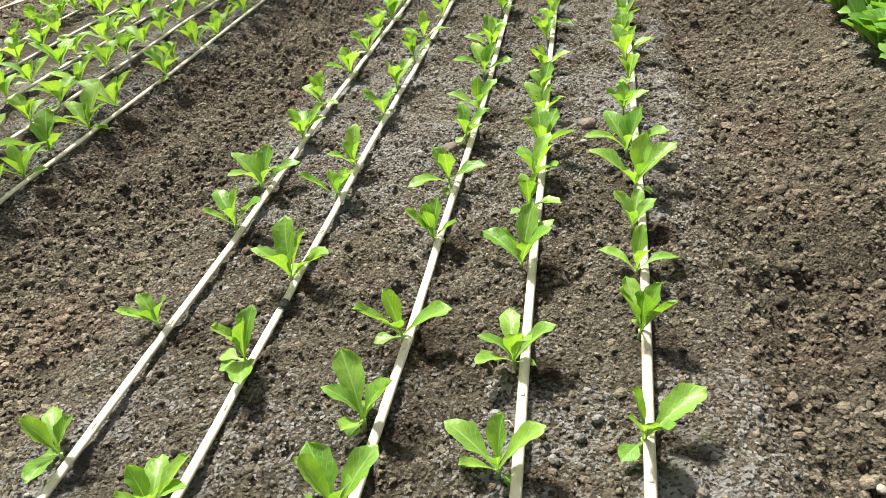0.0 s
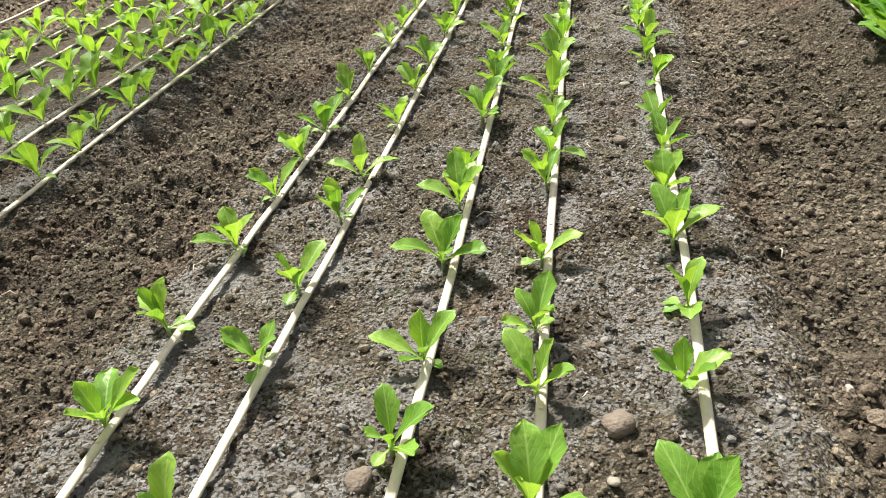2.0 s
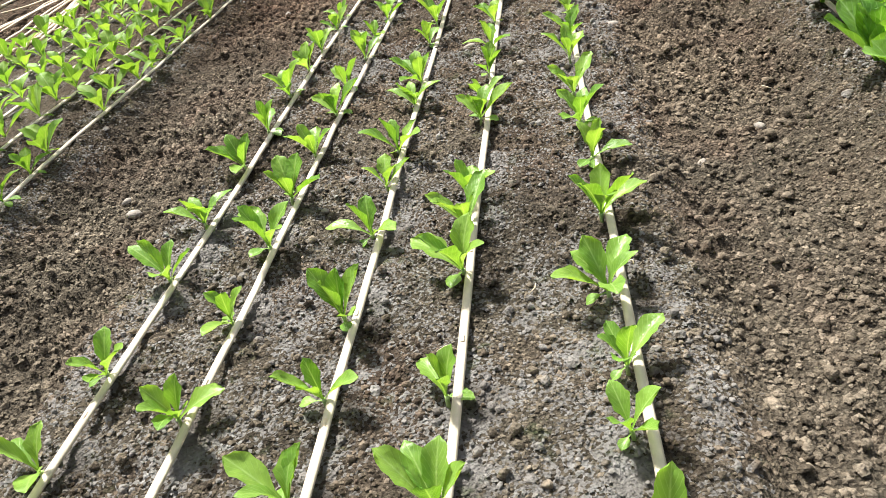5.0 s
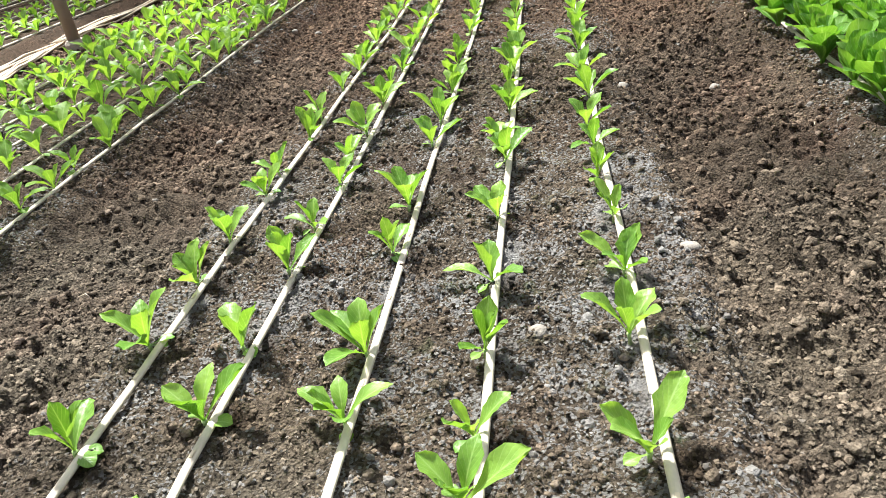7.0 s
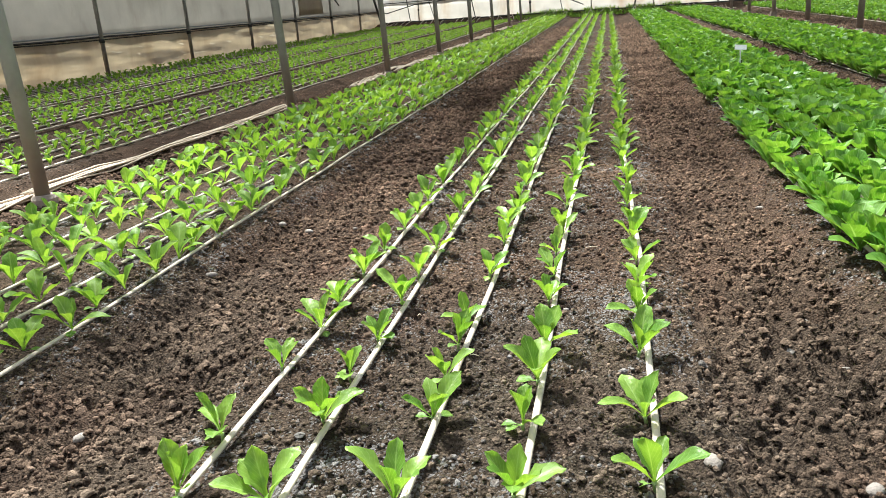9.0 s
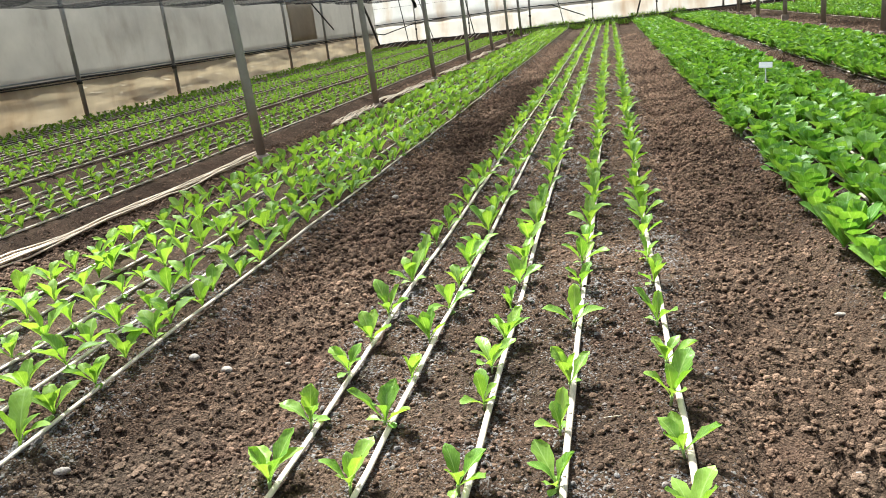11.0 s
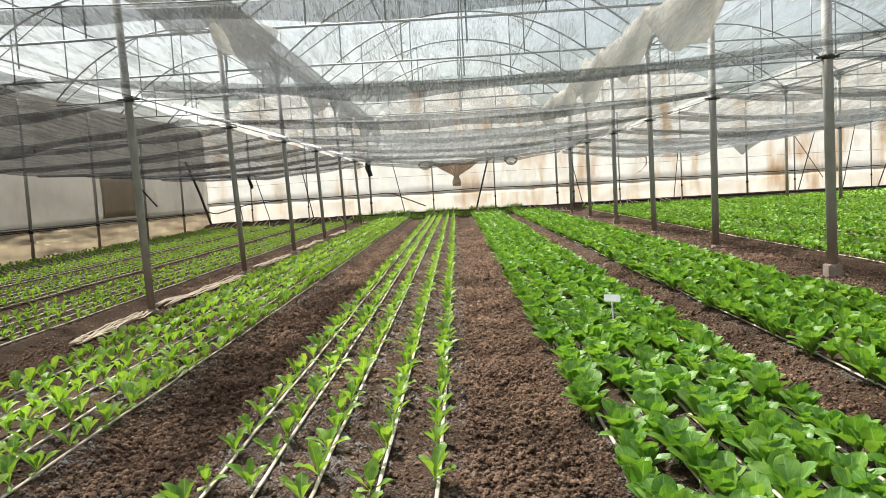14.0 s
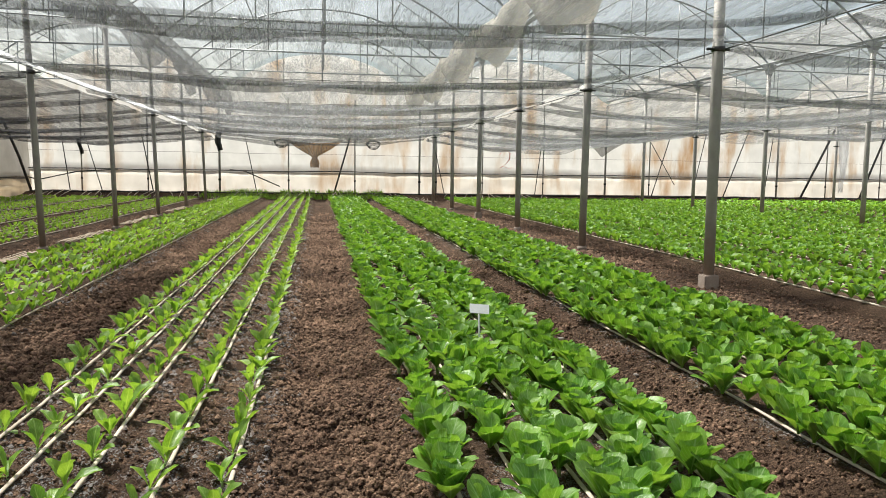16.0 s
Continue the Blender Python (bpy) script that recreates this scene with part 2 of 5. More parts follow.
SOIL = soil_material("soil")
CLOD = soil_material("soil_clods", clods=True)
LEAF = leaf_material("seedling_leaf", (0.165, 0.325, 0.046), (0.300, 0.470, 0.085), (0.43, 0.60, 0.20), 0.42)
LEAF_FAR = leaf_material("seedling_leaf_field", (0.180, 0.345, 0.048), (0.315, 0.490, 0.088), (0.43, 0.60, 0.20), 0.42, island=True)
LEAF_BIG = leaf_material("romaine_leaf", (0.120, 0.280, 0.034), (0.245, 0.430, 0.074), (0.40, 0.57, 0.26), 0.36, gloss=0.5)
LEAF_BIG_FAR = leaf_material("romaine_leaf_field", (0.124, 0.288, 0.034), (0.250, 0.435, 0.072), (0.40, 0.57, 0.26), 0.38, island=True, gloss=0.5)
STEM = plain_material("pale_stem", (0.30, 0.42, 0.13), (0.40, 0.50, 0.22), 40, 0.5)
TAPE = plain_material("drip_tape", (0.52, 0.425, 0.335), (0.70, 0.605, 0.50), 9, 0.55, 0, 0.003, (1, 0.35, 1))
TAPE_OLD = plain_material("spare_tape", (0.55, 0.43, 0.31), (0.76, 0.62, 0.48), 7, 0.6, 0, 0.003)
STEEL = post_material("galvanised_post")
TUBE = plain_material("roof_tube", (0.20, 0.215, 0.22), (0.33, 0.345, 0.35), 6, 0.5, 0.2)
DARK = plain_material("dark_pipe", (0.02, 0.02, 0.02), (0.055, 0.05, 0.045), 8, 0.6)
CONCRETE = plain_material("rough_concrete", (0.27, 0.21, 0.17), (0.40, 0.33, 0.28), 14, 0.9, 0, 0.01)
STONE = plain_material("pale_stone", (0.21, 0.175, 0.15), (0.36, 0.315, 0.28), 25, 0.85, 0, 0.008)
EARTH = plain_material("earthy_stone", (0.12, 0.088, 0.070), (0.22, 0.170, 0.140), 25, 0.9, 0, 0.01)
WHITE = plain_material("white_card", (0.74, 0.75, 0.76), (0.82, 0.82, 0.82), 30, 0.4)
FILM = sheet_material("roof_film", 0.70, (1.0, 0.985, 0.965), (0.48, 0.475, 0.465), (0.48, 0.40, 0.31), 0.5, 0.7, (0.4, 1.2, 1.0))
FILM_N = sheet_material("end_wall_film", 0.14, (0.95, 0.94, 0.92), (0.68, 0.67, 0.645), (0.40, 0.25, 0.11), 0.9, 0.76)
FILM_SKIRT_N = sheet_material("end_skirt_film", 0.08, (0.95, 0.93, 0.9), (0.73, 0.70, 0.65), (0.42, 0.27, 0.13), 0.8, 0.75)
FILM_W = sheet_material("side_wall_film", 0.10, (0.8, 0.8, 0.78), (0.50, 0.475, 0.435), (0.24, 0.21, 0.175), 0.7, 0.58, (1, 0.8, 0.35))
FILM_SKIRT_W = sheet_material("side_skirt_film", 0.03, (0.9, 0.85, 0.75), (0.66, 0.585, 0.47), (0.38, 0.28, 0.18), 0.6, 0.55)
FILM_PATCH = sheet_material("stained_film_patch", 0.06, (0.7, 0.65, 0.55), (0.56, 0.485, 0.39), (0.30, 0.23, 0.16), 0.7, 0.62, (0.8, 0.8, 0.8))
NET = net_material("grey_shade_net", (0.23, 0.235, 0.245), 0.57, (0.5, 3.0), 0.26)
NET_DARK = net_material("dark_shade_net", (0.058, 0.060, 0.070), 0.37, (0.22, 6.0), 0.20, 0.12)
NET_CURTAIN = net_material("hanging_net_edge", (0.21, 0.20, 0.19), 0.26, (2.0, 9.0), 0.16, 0.2)
NET_FOLD = net_material("gathered_net", (0.50, 0.47, 0.41), 0.32, (3, 3), 0.08, 0.5)
# the net's grey darkened: shade in the folds is put into this colour
NET_PLEAT_DARKENED = net_material("darkened_net_pleats", (0.15, 0.155, 0.165), 0.38, (3, 12), 0.10, 0.12)
STRIP = sheet_material("clear_gap_strip", 0.30, (1, 1, 1), (0.92, 0.93, 0.95), (0.7, 0.7, 0.7), 0.2, 0.85)
BROWN = net_material("brown_sacking", (0.46, 0.29, 0.14), 0.30, (0.6, 9), 0.22, 0.5)
RED = plain_material("red_paint", (0.72, 0.26, 0.20), (0.80, 0.42, 0.36), 12, 0.6)


# ---------------------------------------------------------------- small builders
def mesh_ob(name, bm, mat, parent=None, label="", smooth=True):
    me = bpy.data.meshes.new(name)
    bm.to_mesh(me)
    bm.free()
    me.materials.append(mat)
    if smooth:
        for poly in me.polygons:
            poly.use_smooth = True
    ob = new(name, me)
    if parent is not None:
        ob.parent = parent
    if label:
        ob["label"] = label
    return ob


def part(name, bm, mat, parent, label="", smooth=True):
    return mesh_ob(name, bm, mat, parent, label, smooth)


def raw_mesh(name, verts, faces, mat, uv=None, attr=None, smooth=True):
    """A mesh from whole arrays; faces is (n, 3) or (n, 4)."""
    me = bpy.data.meshes.new(name)
    n, k = faces.shape
    me.vertices.add(len(verts))
    me.vertices.foreach_set("co", np.ascontiguousarray(verts, np.float32).ravel())
    me.loops.add(n * k)
    me.loops.foreach_set("vertex_index", np.ascontiguousarray(faces, np.int32).ravel())
    me.polygons.add(n)
    me.polygons.foreach_set("loop_start", np.arange(0, n * k, k, dtype=np.int32))
    me.polygons.foreach_set("loop_total", np.full(n, k, np.int32))
    me.polygons.foreach_set("use_smooth", np.full(n, smooth))
    if uv is not None:
        me.uv_layers.new(name="UVMap").data.foreach_set("uv", np.ascontiguousarray(uv[faces.ravel()], np.float32).ravel())
    if attr is not None:
        for key, values in attr.items():
            at = me.attributes.new(key, "FLOAT", "POINT")
            at.data.foreach_set("value", np.ascontiguousarray(values, np.float32))
    me.update()
    me.validate()
    me.materials.append(mat)
    return me


def tube(bm, points, radius, sides=8, flat=1.0, caps=True):
    """A pipe along the points; flat squeezes its height."""
    pts = [Vector(p) for p in points]
    rings = []
    for i, p in enumerate(pts):
        d = (pts[min(i + 1, len(pts) - 1)] - pts[max(i - 1, 0)]).normalized()
        ref = Vector((0, 0, 1)) if abs(d.z) < 0.9 else Vector((0, 1, 0))
        side = d.cross(ref).normalized()
        up = side.cross(d).normalized()
        r = radius[i] if isinstance(radius, (list, tuple)) else radius
        rings.append([bm.verts.new(p + side * math.cos(a) * r + up * math.sin(a) * r * flat)
                      for a in (2 * math.pi * s / sides for s in range(sides))])
    for a, b in zip(rings, rings[1:]):
        for s in range(sides):
            bm.faces.new((a[s], a[(s + 1) % sides], b[(s + 1) % sides], b[s]))
    if caps:
        bm.faces.new(list(reversed(rings[0])))
        bm.faces.new(rings[-1])


def block(bm, x0, x1, y0, y1, z0, z1, bevel=0.0):
    r = bmesh.ops.create_cube(bm, size=1, matrix=Matrix.Translation(((x0 + x1) / 2, (y0 + y1) / 2, (z0 + z1) / 2)) @ Matrix.Diagonal((x1 - x0, y1 - y0, z1 - z0, 1)))
    if bevel:
        es = list({e for v in r["verts"] for e in v.link_edges})
        bmesh.ops.bevel(bm, geom=es, offset=bevel, segments=2, affect="EDGES")


def empty(name, at, label, category, group=""):
    ob = new(name)
    ob.empty_display_size = 0.05
    ob.location = at
    return tagged(ob, label, category, group)


def value_noise(x, y, cell, seed):
    """Smooth random height over arrays x, y."""
    u, v = x / cell, y / cell
    i, j = np.floor(u).astype(np.int64), np.floor(v).astype(np.int64)
    fu, fv = u - i, v - j
    fu, fv = fu * fu * (3 - 2 * fu), fv * fv * (3 - 2 * fv)

    def h(a, b):
        n = (a * 374761393 + b * 668265263 + seed * 974711) & 0xFFFFFFFF
        n = ((n ^ (n >> 13)) * 1274126177) & 0xFFFFFFFF
        return ((n ^ (n >> 16)) & 0xFFFF) / 65535.0
    return ((h(i, j) * (1 - fu) + h(i + 1, j) * fu) * (1 - fv) + (h(i, j + 1) * (1 - fu) + h(i + 1, j + 1) * fu) * fv) - 0.5


# ---------------------------------------------------------------- plan of the house
POST_W, POST_E, BAY = -3.62, 4.57, 8.27
SIDE_W, SIDE_E, END_N, END_S = -10.88, 29.40, 44.50, -4.75
TRUSS_Y = [11.70 + 4.10 * k for k in range(-4, 9)]
POST_X = [POST_W, POST_E, POST_E + BAY, POST_E + 2 * BAY]
EAVE = 4.25

# tapes of each bed, by x; the seedling bed's own tapes wander a little
BED_A = [-1.90, -2.16, -2.43, -2.71, -2.98]
BED_B = [-1.00, -0.775, -0.505, -0.262, 0.0]
BED_C = [0.83, 1.06, 1.30, 1.54, 1.77]
BED_D = [2.48, 2.76, 3.04, 3.32, 3.60]
WEST_BEDS = [[-4.24 - 1.68 * k - 0.245 * j for j in range(5)] for k in range(4)]
EAST_BEDS = [[5.42 + 1.64 * k + 0.28 * j for j in range(5)] for k in range(14)]
BEDS = [BED_A, BED_B, BED_C, BED_D] + WEST_BEDS + EAST_BEDS
BED_SPANS = sorted((min(b) - 0.17, max(b) + 0.17) for b in BEDS)


def rise(y):
    """The floor climbs a hand's width towards the far end."""
    return 0.0055 * np.maximum(0.0, np.minimum(y, 46.0) - 18.0)


def wander(x, y):
    """How far a tape strays sideways at y."""
    return 0.012 * np.sin(0.9 * y + 7.0 * x) + 0.008 * np.sin(2.3 * y + 3.0 * x)


TAPE_BENDS = {
    -0.505: ([2, 3.4, 4.7, 6, 7.8, 10.5, 13, 14, 16], [0.01, 0.03, 0.02, -0.005, -0.012, -0.002, -0.02, -0.02, -0.03]),
    -0.262: ([2, 3.5, 4.5, 6, 7.6, 9.2, 11, 13, 14, 17], [0.015, -0.003, -0.018, -0.022, -0.018, -0.008, -0.018, 0.014, 0.014, 0.02]),
    0.0: ([2.2, 2.6, 3.2, 3.9, 4.8, 5.6, 7.1, 8.6, 9.8, 10.5, 13, 14.9], [-0.055, -0.04, -0.015, -0.002, 0.018, 0.03, 0.008, 0.0, 0.015, 0.02, -0.008, 0.01]),
    -1.90: ([3, 5, 7, 9, 11, 14], [0.10, 0.08, 0.05, 0.03, 0.0, -0.02]),
}


def tape_x(x, y):
    if x in TAPE_BENDS:
        return x + np.interp(y, *TAPE_BENDS[x]) + 0.002 * np.sin(5 * y + 11 * x)
    if x in BED_B:
        return x + 0.003 * np.sin(1.7 * y + 9 * x)
    return x + wander(x, y) + (0.05 * np.clip((9 - y) / 6, 0, 1) if x in BED_A else 0.0)


# where the young plants of the middle bed stand along their tapes
ROW_1 = [2.29, 2.65, 3.06, 3.27, 3.59, 3.86, 4.19, 4.45, 4.68, 4.89, 5.21, 5.47, 5.82, 6.07, 6.4, 6.66, 6.99, 7.24, 7.57, 7.83, 8.05, 8.36, 8.52, 8.84, 9.08, 9.44, 9.72, 9.93, 10.22, 10.51, 10.84, 11.11, 11.35, 11.71, 12.29, 13.1, 13.46, 14.01, 14.43, 15.02, 15.63]
ROW_2 = [2.19, 2.54, 2.82, 3.21, 3.39, 3.76, 4.01, 4.32, 4.54, 4.93, 5.24, 5.53, 5.93, 6.21, 6.49, 6.74, 7.0, 7.31, 7.54, 7.85, 8.09, 8.38, 8.58, 8.84, 9.16, 9.4, 9.64, 9.97, 10.21, 10.52, 10.81, 11.1, 11.39, 11.64, 12.16, 13.07, 13.46, 13.96, 14.36]
ROW_3 = [2.21, 2.4, 2.63, 2.98, 3.27, 3.57, 3.79, 4.12, 4.38, 4.54, 4.94, 5.22, 5.39, 5.72, 5.95, 6.18, 6.5, 6.74, 6.95, 7.29, 7.49, 7.91, 8.16, 8.64, 8.86, 9.2, 9.42, 9.63, 9.79, 10.23, 10.63, 10.87, 11.08, 11.65, 11.91, 13.03, 13.45, 13.79, 14.07, 14.4]
ROW_4 = [2.31, 2.56, 2.88, 3.12, 3.3, 3.47, 3.71, 3.88, 4.13, 4.49, 4.66, 4.86, 5.12, 5.43, 5.69, 5.93, 6.3, 6.48, 6.62, 7.1, 7.25, 7.48, 7.73, 8.05, 8.43, 8.59, 8.91, 9.19, 9.41, 9.64, 9.98, 10.49, 10.75, 11.19, 11.59, 13.03, 13.33, 13.86, 14.38]
ROW_5 = [2.38, 2.65, 2.85, 3.04, 3.24, 3.44, 3.74, 3.95, 4.2, 4.43, 4.66, 4.85, 5.21, 5.42, 5.61, 5.82, 5.97, 6.18, 6.46, 6.75, 6.97, 7.19, 7.5, 7.74, 8.01, 8.26, 8.47, 8.66, 8.98, 9.24, 9.59, 9.87, 10.12, 10.39, 10.67, 10.89, 11.2, 11.59, 13.14, 13.47, 13.96, 14.42]
ROW_Y = dict(zip(BED_B, (ROW_1, ROW_2, ROW_3, ROW_4, ROW_5)))


def dark_patch_at(x, y):
    """Darker soil in small patches, a hand's width beside each young plant."""
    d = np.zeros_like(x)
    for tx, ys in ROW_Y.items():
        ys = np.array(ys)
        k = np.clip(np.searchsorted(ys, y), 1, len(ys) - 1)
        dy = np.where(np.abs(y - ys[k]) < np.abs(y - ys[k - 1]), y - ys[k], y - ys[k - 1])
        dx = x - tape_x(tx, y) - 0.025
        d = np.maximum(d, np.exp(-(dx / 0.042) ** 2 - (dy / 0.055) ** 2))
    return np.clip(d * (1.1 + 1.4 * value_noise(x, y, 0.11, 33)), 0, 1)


def bed_share(x):
    """1 on a bed, 0 in an alley, with a soft shoulder."""
    s = np.zeros_like(x)
    for a, b in BED_SPANS:
        t = np.clip((np.minimum(x - a, b - x)) / 0.16 + 0.5, 0, 1)
        s = np.maximum(s, t * t * (3 - 2 * t))
    return s


def lumps(x, y, cell, seed):
    """Rounded clods of uneven size, one to a cell: height 0 to about 1 over arrays x, y."""
    i, j = np.floor(x / cell).astype(np.int64), np.floor(y / cell).astype(np.int64)
    best = np.zeros_like(x)
    for di in (-1, 0, 1):
        for dj in (-1, 0, 1):
            a, b = i + di, j + dj
            n = (a * 73856093 + b * 19349663 + seed * 83492791) & 0xFFFFFFFF
            n = ((n ^ (n >> 15)) * 2246822519) & 0xFFFFFFFF
            n = ((n ^ (n >> 13)) * 3266489917) & 0xFFFFFFFF
            u, v, w = (n & 0x3FF) / 1023.0, ((n >> 10) & 0x3FF) / 1023.0, ((n >> 20) & 0x3FF) / 1023.0
            r = cell * (0.30 + 0.55 * w * w)
            d = ((x - (a + u) * cell) ** 2 + ((y - (b + v) * cell) * (0.8 + 0.5 * u)) ** 2) / (r * r)
            best = np.maximum(best, np.sqrt(np.clip(1 - d, 0, 1)) * (0.35 + 0.65 * w))
    return best


def floor_z(x, y, rough=1.0):
    x, y = np.broadcast_arrays(np.asarray(x, float), np.asarray(y, float))
    s = bed_share(x)
    z = rise(y) - 0.065 * (1 - s)
    near = (y < 22) & (x > -5) & (x < 5)
    lump = 0.030 * value_noise(x, y, 0.42, 3) + 0.022 * value_noise(x, y, 0.15, 5)
    fine = 0.017 * value_noise(x, y, 0.06, 8) + 0.010 * value_noise(x, y, 0.028, 9)
    z = z + rough * (lump * (1.25 - 0.85 * s) + np.where(near, fine, 0.0) * (1.3 - 0.55 * s))
    if rough == 1.0 and z.ndim:
        clod = (y > 1.8) & (y < 22) & (x > -2.4) & (x < 2.5)
        xs, ys, ss = x[clod], y[clod], s[clod]
        warp = 0.02 * value_noise(xs, ys, 0.05, 14)
        up = lumps(xs + warp, ys - warp, 0.060, 2) * 0.023 * (1.05 - 0.55 * ss) * np.interp(ys, [7.0, 9.5], [1.1, 1.45]) + lumps(xs - warp, ys, 0.030, 6) * 0.016 * (1.1 - 0.30 * ss)
        up = up * np.clip(0.75 + 1.5 * value_noise(xs, ys, 0.5, 17), 0.25, 1.3) + 0.006 * value_noise(xs, ys, 0.016, 12)
        z = z.copy()
        z[clod] += up - 0.013
    bank = np.clip((y - 42.6) / 1.2, 0, 1)
    return z + 0.22 * bank * bank


def crust_at(x, y):
    """Pale dried salts beside the tapes and on the bed shoulders."""
    c = np.zeros_like(x)
    for bed in BEDS[:8]:
        for tx in bed:
            c = np.maximum(c, np.exp(-((x - tx) / 0.075) ** 2))
        c = np.maximum(c, (0.60 if bed is BED_B or bed is BED_A else 0.25) * np.exp(-((x - max(bed) - 0.10) / 0.08) ** 2))
        c = np.maximum(c, (0.60 if bed is BED_B or bed is BED_A else 0.25) * np.exp(-((x - min(bed) + 0.10) / 0.08) ** 2))
    c = np.maximum(c, 0.50 * ((x > -1.12) & (x < 0.12)))
    c = c * np.interp(y, [7.0, 11.0], [1.0, 0.62]) * np.where(x < -3.5, 0.5, 1.0)
    return np.clip(c * (0.75 + 1.1 * value_noise(x, y, 0.55, 21)), 0, 1)


# ---------------------------------------------------------------- ground
def grade(stops):
    out = []
    for (a, b, step) in stops:
        out.append(np.arange(a, b, step))
    return np.concatenate(out + [np.array([stops[-1][1]])])


gx = grade([(-400, -60, 85), (-60, -12, 4), (-12, -4.4, 0.4), (-4.4, -2.35, 0.045), (-2.35, 1.0, 0.0135), (1.0, 1.85, 0.05), (1.85, 2.5, 0.02), (2.5, 5.6, 0.08), (5.6, 30, 0.8), (30, 62, 4), (62, 402, 85)])
gy = grade([(-400, -60, 85), (-60, -5, 5), (-5, 1.9, 0.2), (1.9, 9.6, 0.0135), (9.6, 16.0, 0.018), (16.0, 20, 0.026), (20, 24, 0.06), (24, 46, 0.2), (46, 66, 4), (66, 406, 85)])
X, Y = np.meshgrid(gx, gy)
Zg = np.where((np.abs(Y - 20) < 26) & (X > -12.5) & (X < 30.5), floor_z(X, Y), 0.05)
nx, ny = len(gx), len(gy)
idx = np.arange(nx * ny).reshape(ny, nx)
quads = np.stack([idx[:-1, :-1], idx[:-1, 1:], idx[1:, 1:], idx[1:, :-1]], -1).reshape(-1, 4)
ground = new("ground", raw_mesh("ground", np.stack([X, Y, Zg], -1).reshape(-1, 3), quads, SOIL, attr={"crust": crust_at(X, Y).ravel(), "dark_patch": dark_patch_at(X, Y).ravel()}))
tagged(ground, "dark brown tilled volcanic soil with pale dried crust", "soil", kind="structure")

# crumbs and clods of soil lying loose on it
phi = (1 + 5 ** 0.5) / 2
ICO = np.array([(-1, phi, 0), (1, phi, 0), (-1, -phi, 0), (1, -phi, 0), (0, -1, phi), (0, 1, phi), (0, -1, -phi), (0, 1, -phi), (phi, 0, -1), (phi, 0, 1), (-phi, 0, -1), (-phi, 0, 1)])
ICO = ICO / np.linalg.norm(ICO[0])
ICO_F = np.array([(0, 11, 5), (0, 5, 1), (0, 1, 7), (0, 7, 10), (0, 10, 11), (1, 5, 9), (5, 11, 4), (11, 10, 2), (10, 7, 6), (7, 1, 8), (3, 9, 4), (3, 4, 2), (3, 2, 6), (3, 6, 8), (3, 8, 9), (4, 9, 5), (2, 4, 11), (6, 2, 10), (8, 6, 7), (9, 8, 1)])


OCT = np.array([(1, 0, -0.35), (-1, 0, -0.35), (0, 1, -0.35), (0, -1, -0.35), (0, 0, 0.85)], float)
OCT_F = np.array([(0, 2, 4), (2, 1, 4), (1, 3, 4), (3, 0, 4)])      # the buried underside is left off


DOME = np.array([(0.95 * math.cos(a), 0.95 * math.sin(a), -0.45) for a in np.arange(5) * 1.2566] + [(0.82 * math.cos(a), 0.82 * math.sin(a), 0.30) for a in np.arange(5) * 1.2566 + 0.63] + [(0, 0, 0.80)])
DOME_F = np.array([f for k in range(5) for f in ((k, (k + 1) % 5, 5 + k), (5 + k, (k + 1) % 5, 5 + (k + 1) % 5), (5 + k, 5 + (k + 1) % 5, 10))])


def clods(name, n, x0, x1, y0, y1, small, large, label, shape=(ICO, ICO_F), alleys=False):
    pts, tris = shape
    nv = len(pts)
    x, y = rng.uniform(x0, x1, n), rng.uniform(y0, y1, n)
    for tx in BED_A + BED_B + BED_C:
        keep = np.abs(x - tape_x(tx, y)) > 0.017
        x, y = x[keep], y[keep]
    if alleys:
        keep = bed_share(x) < 0.75
        x, y = x[keep], y[keep]
    n = len(x)
    s = bed_share(x)
    size = small * np.exp(rng.normal(0, 0.45, n)) * (1.15 - 0.25 * s)
    size = np.minimum(size, large * (1.0 - 0.3 * s))
    v = pts[None] * (1 + rng.uniform(-0.30, 0.30, (n, nv, 1))) * size[:, None, None]
    v = v + rng.uniform(-0.22, 0.22, (n, nv, 3)) * size[:, None, None]
    v = v * rng.uniform(0.75, 1.25, (n, 1, 3)) * np.array([1, 1, 0.8])
    a = rng.uniform(0, 6.28, n)
    ca, sa = np.cos(a)[:, None], np.sin(a)[:, None]
    vx, vy = v[..., 0] * ca - v[..., 1] * sa, v[..., 0] * sa + v[..., 1] * ca
    z = floor_z(x, y) + size * rng.uniform(0.15, 0.85, n)
    V = np.stack([vx + x[:, None], vy + y[:, None], v[..., 2] + z[:, None]], -1).reshape(-1, 3)
    F = (tris[None] + nv * np.arange(n)[:, None, None]).reshape(-1, 3)
    at = {"crust": np.repeat(crust_at(x, y), nv), "dark_patch": np.repeat(dark_patch_at(x, y), nv)}
    return tagged(new(name, raw_mesh(name, V, F, CLOD, attr=at, smooth=True)), label, "soil crumbs", kind="stuff")


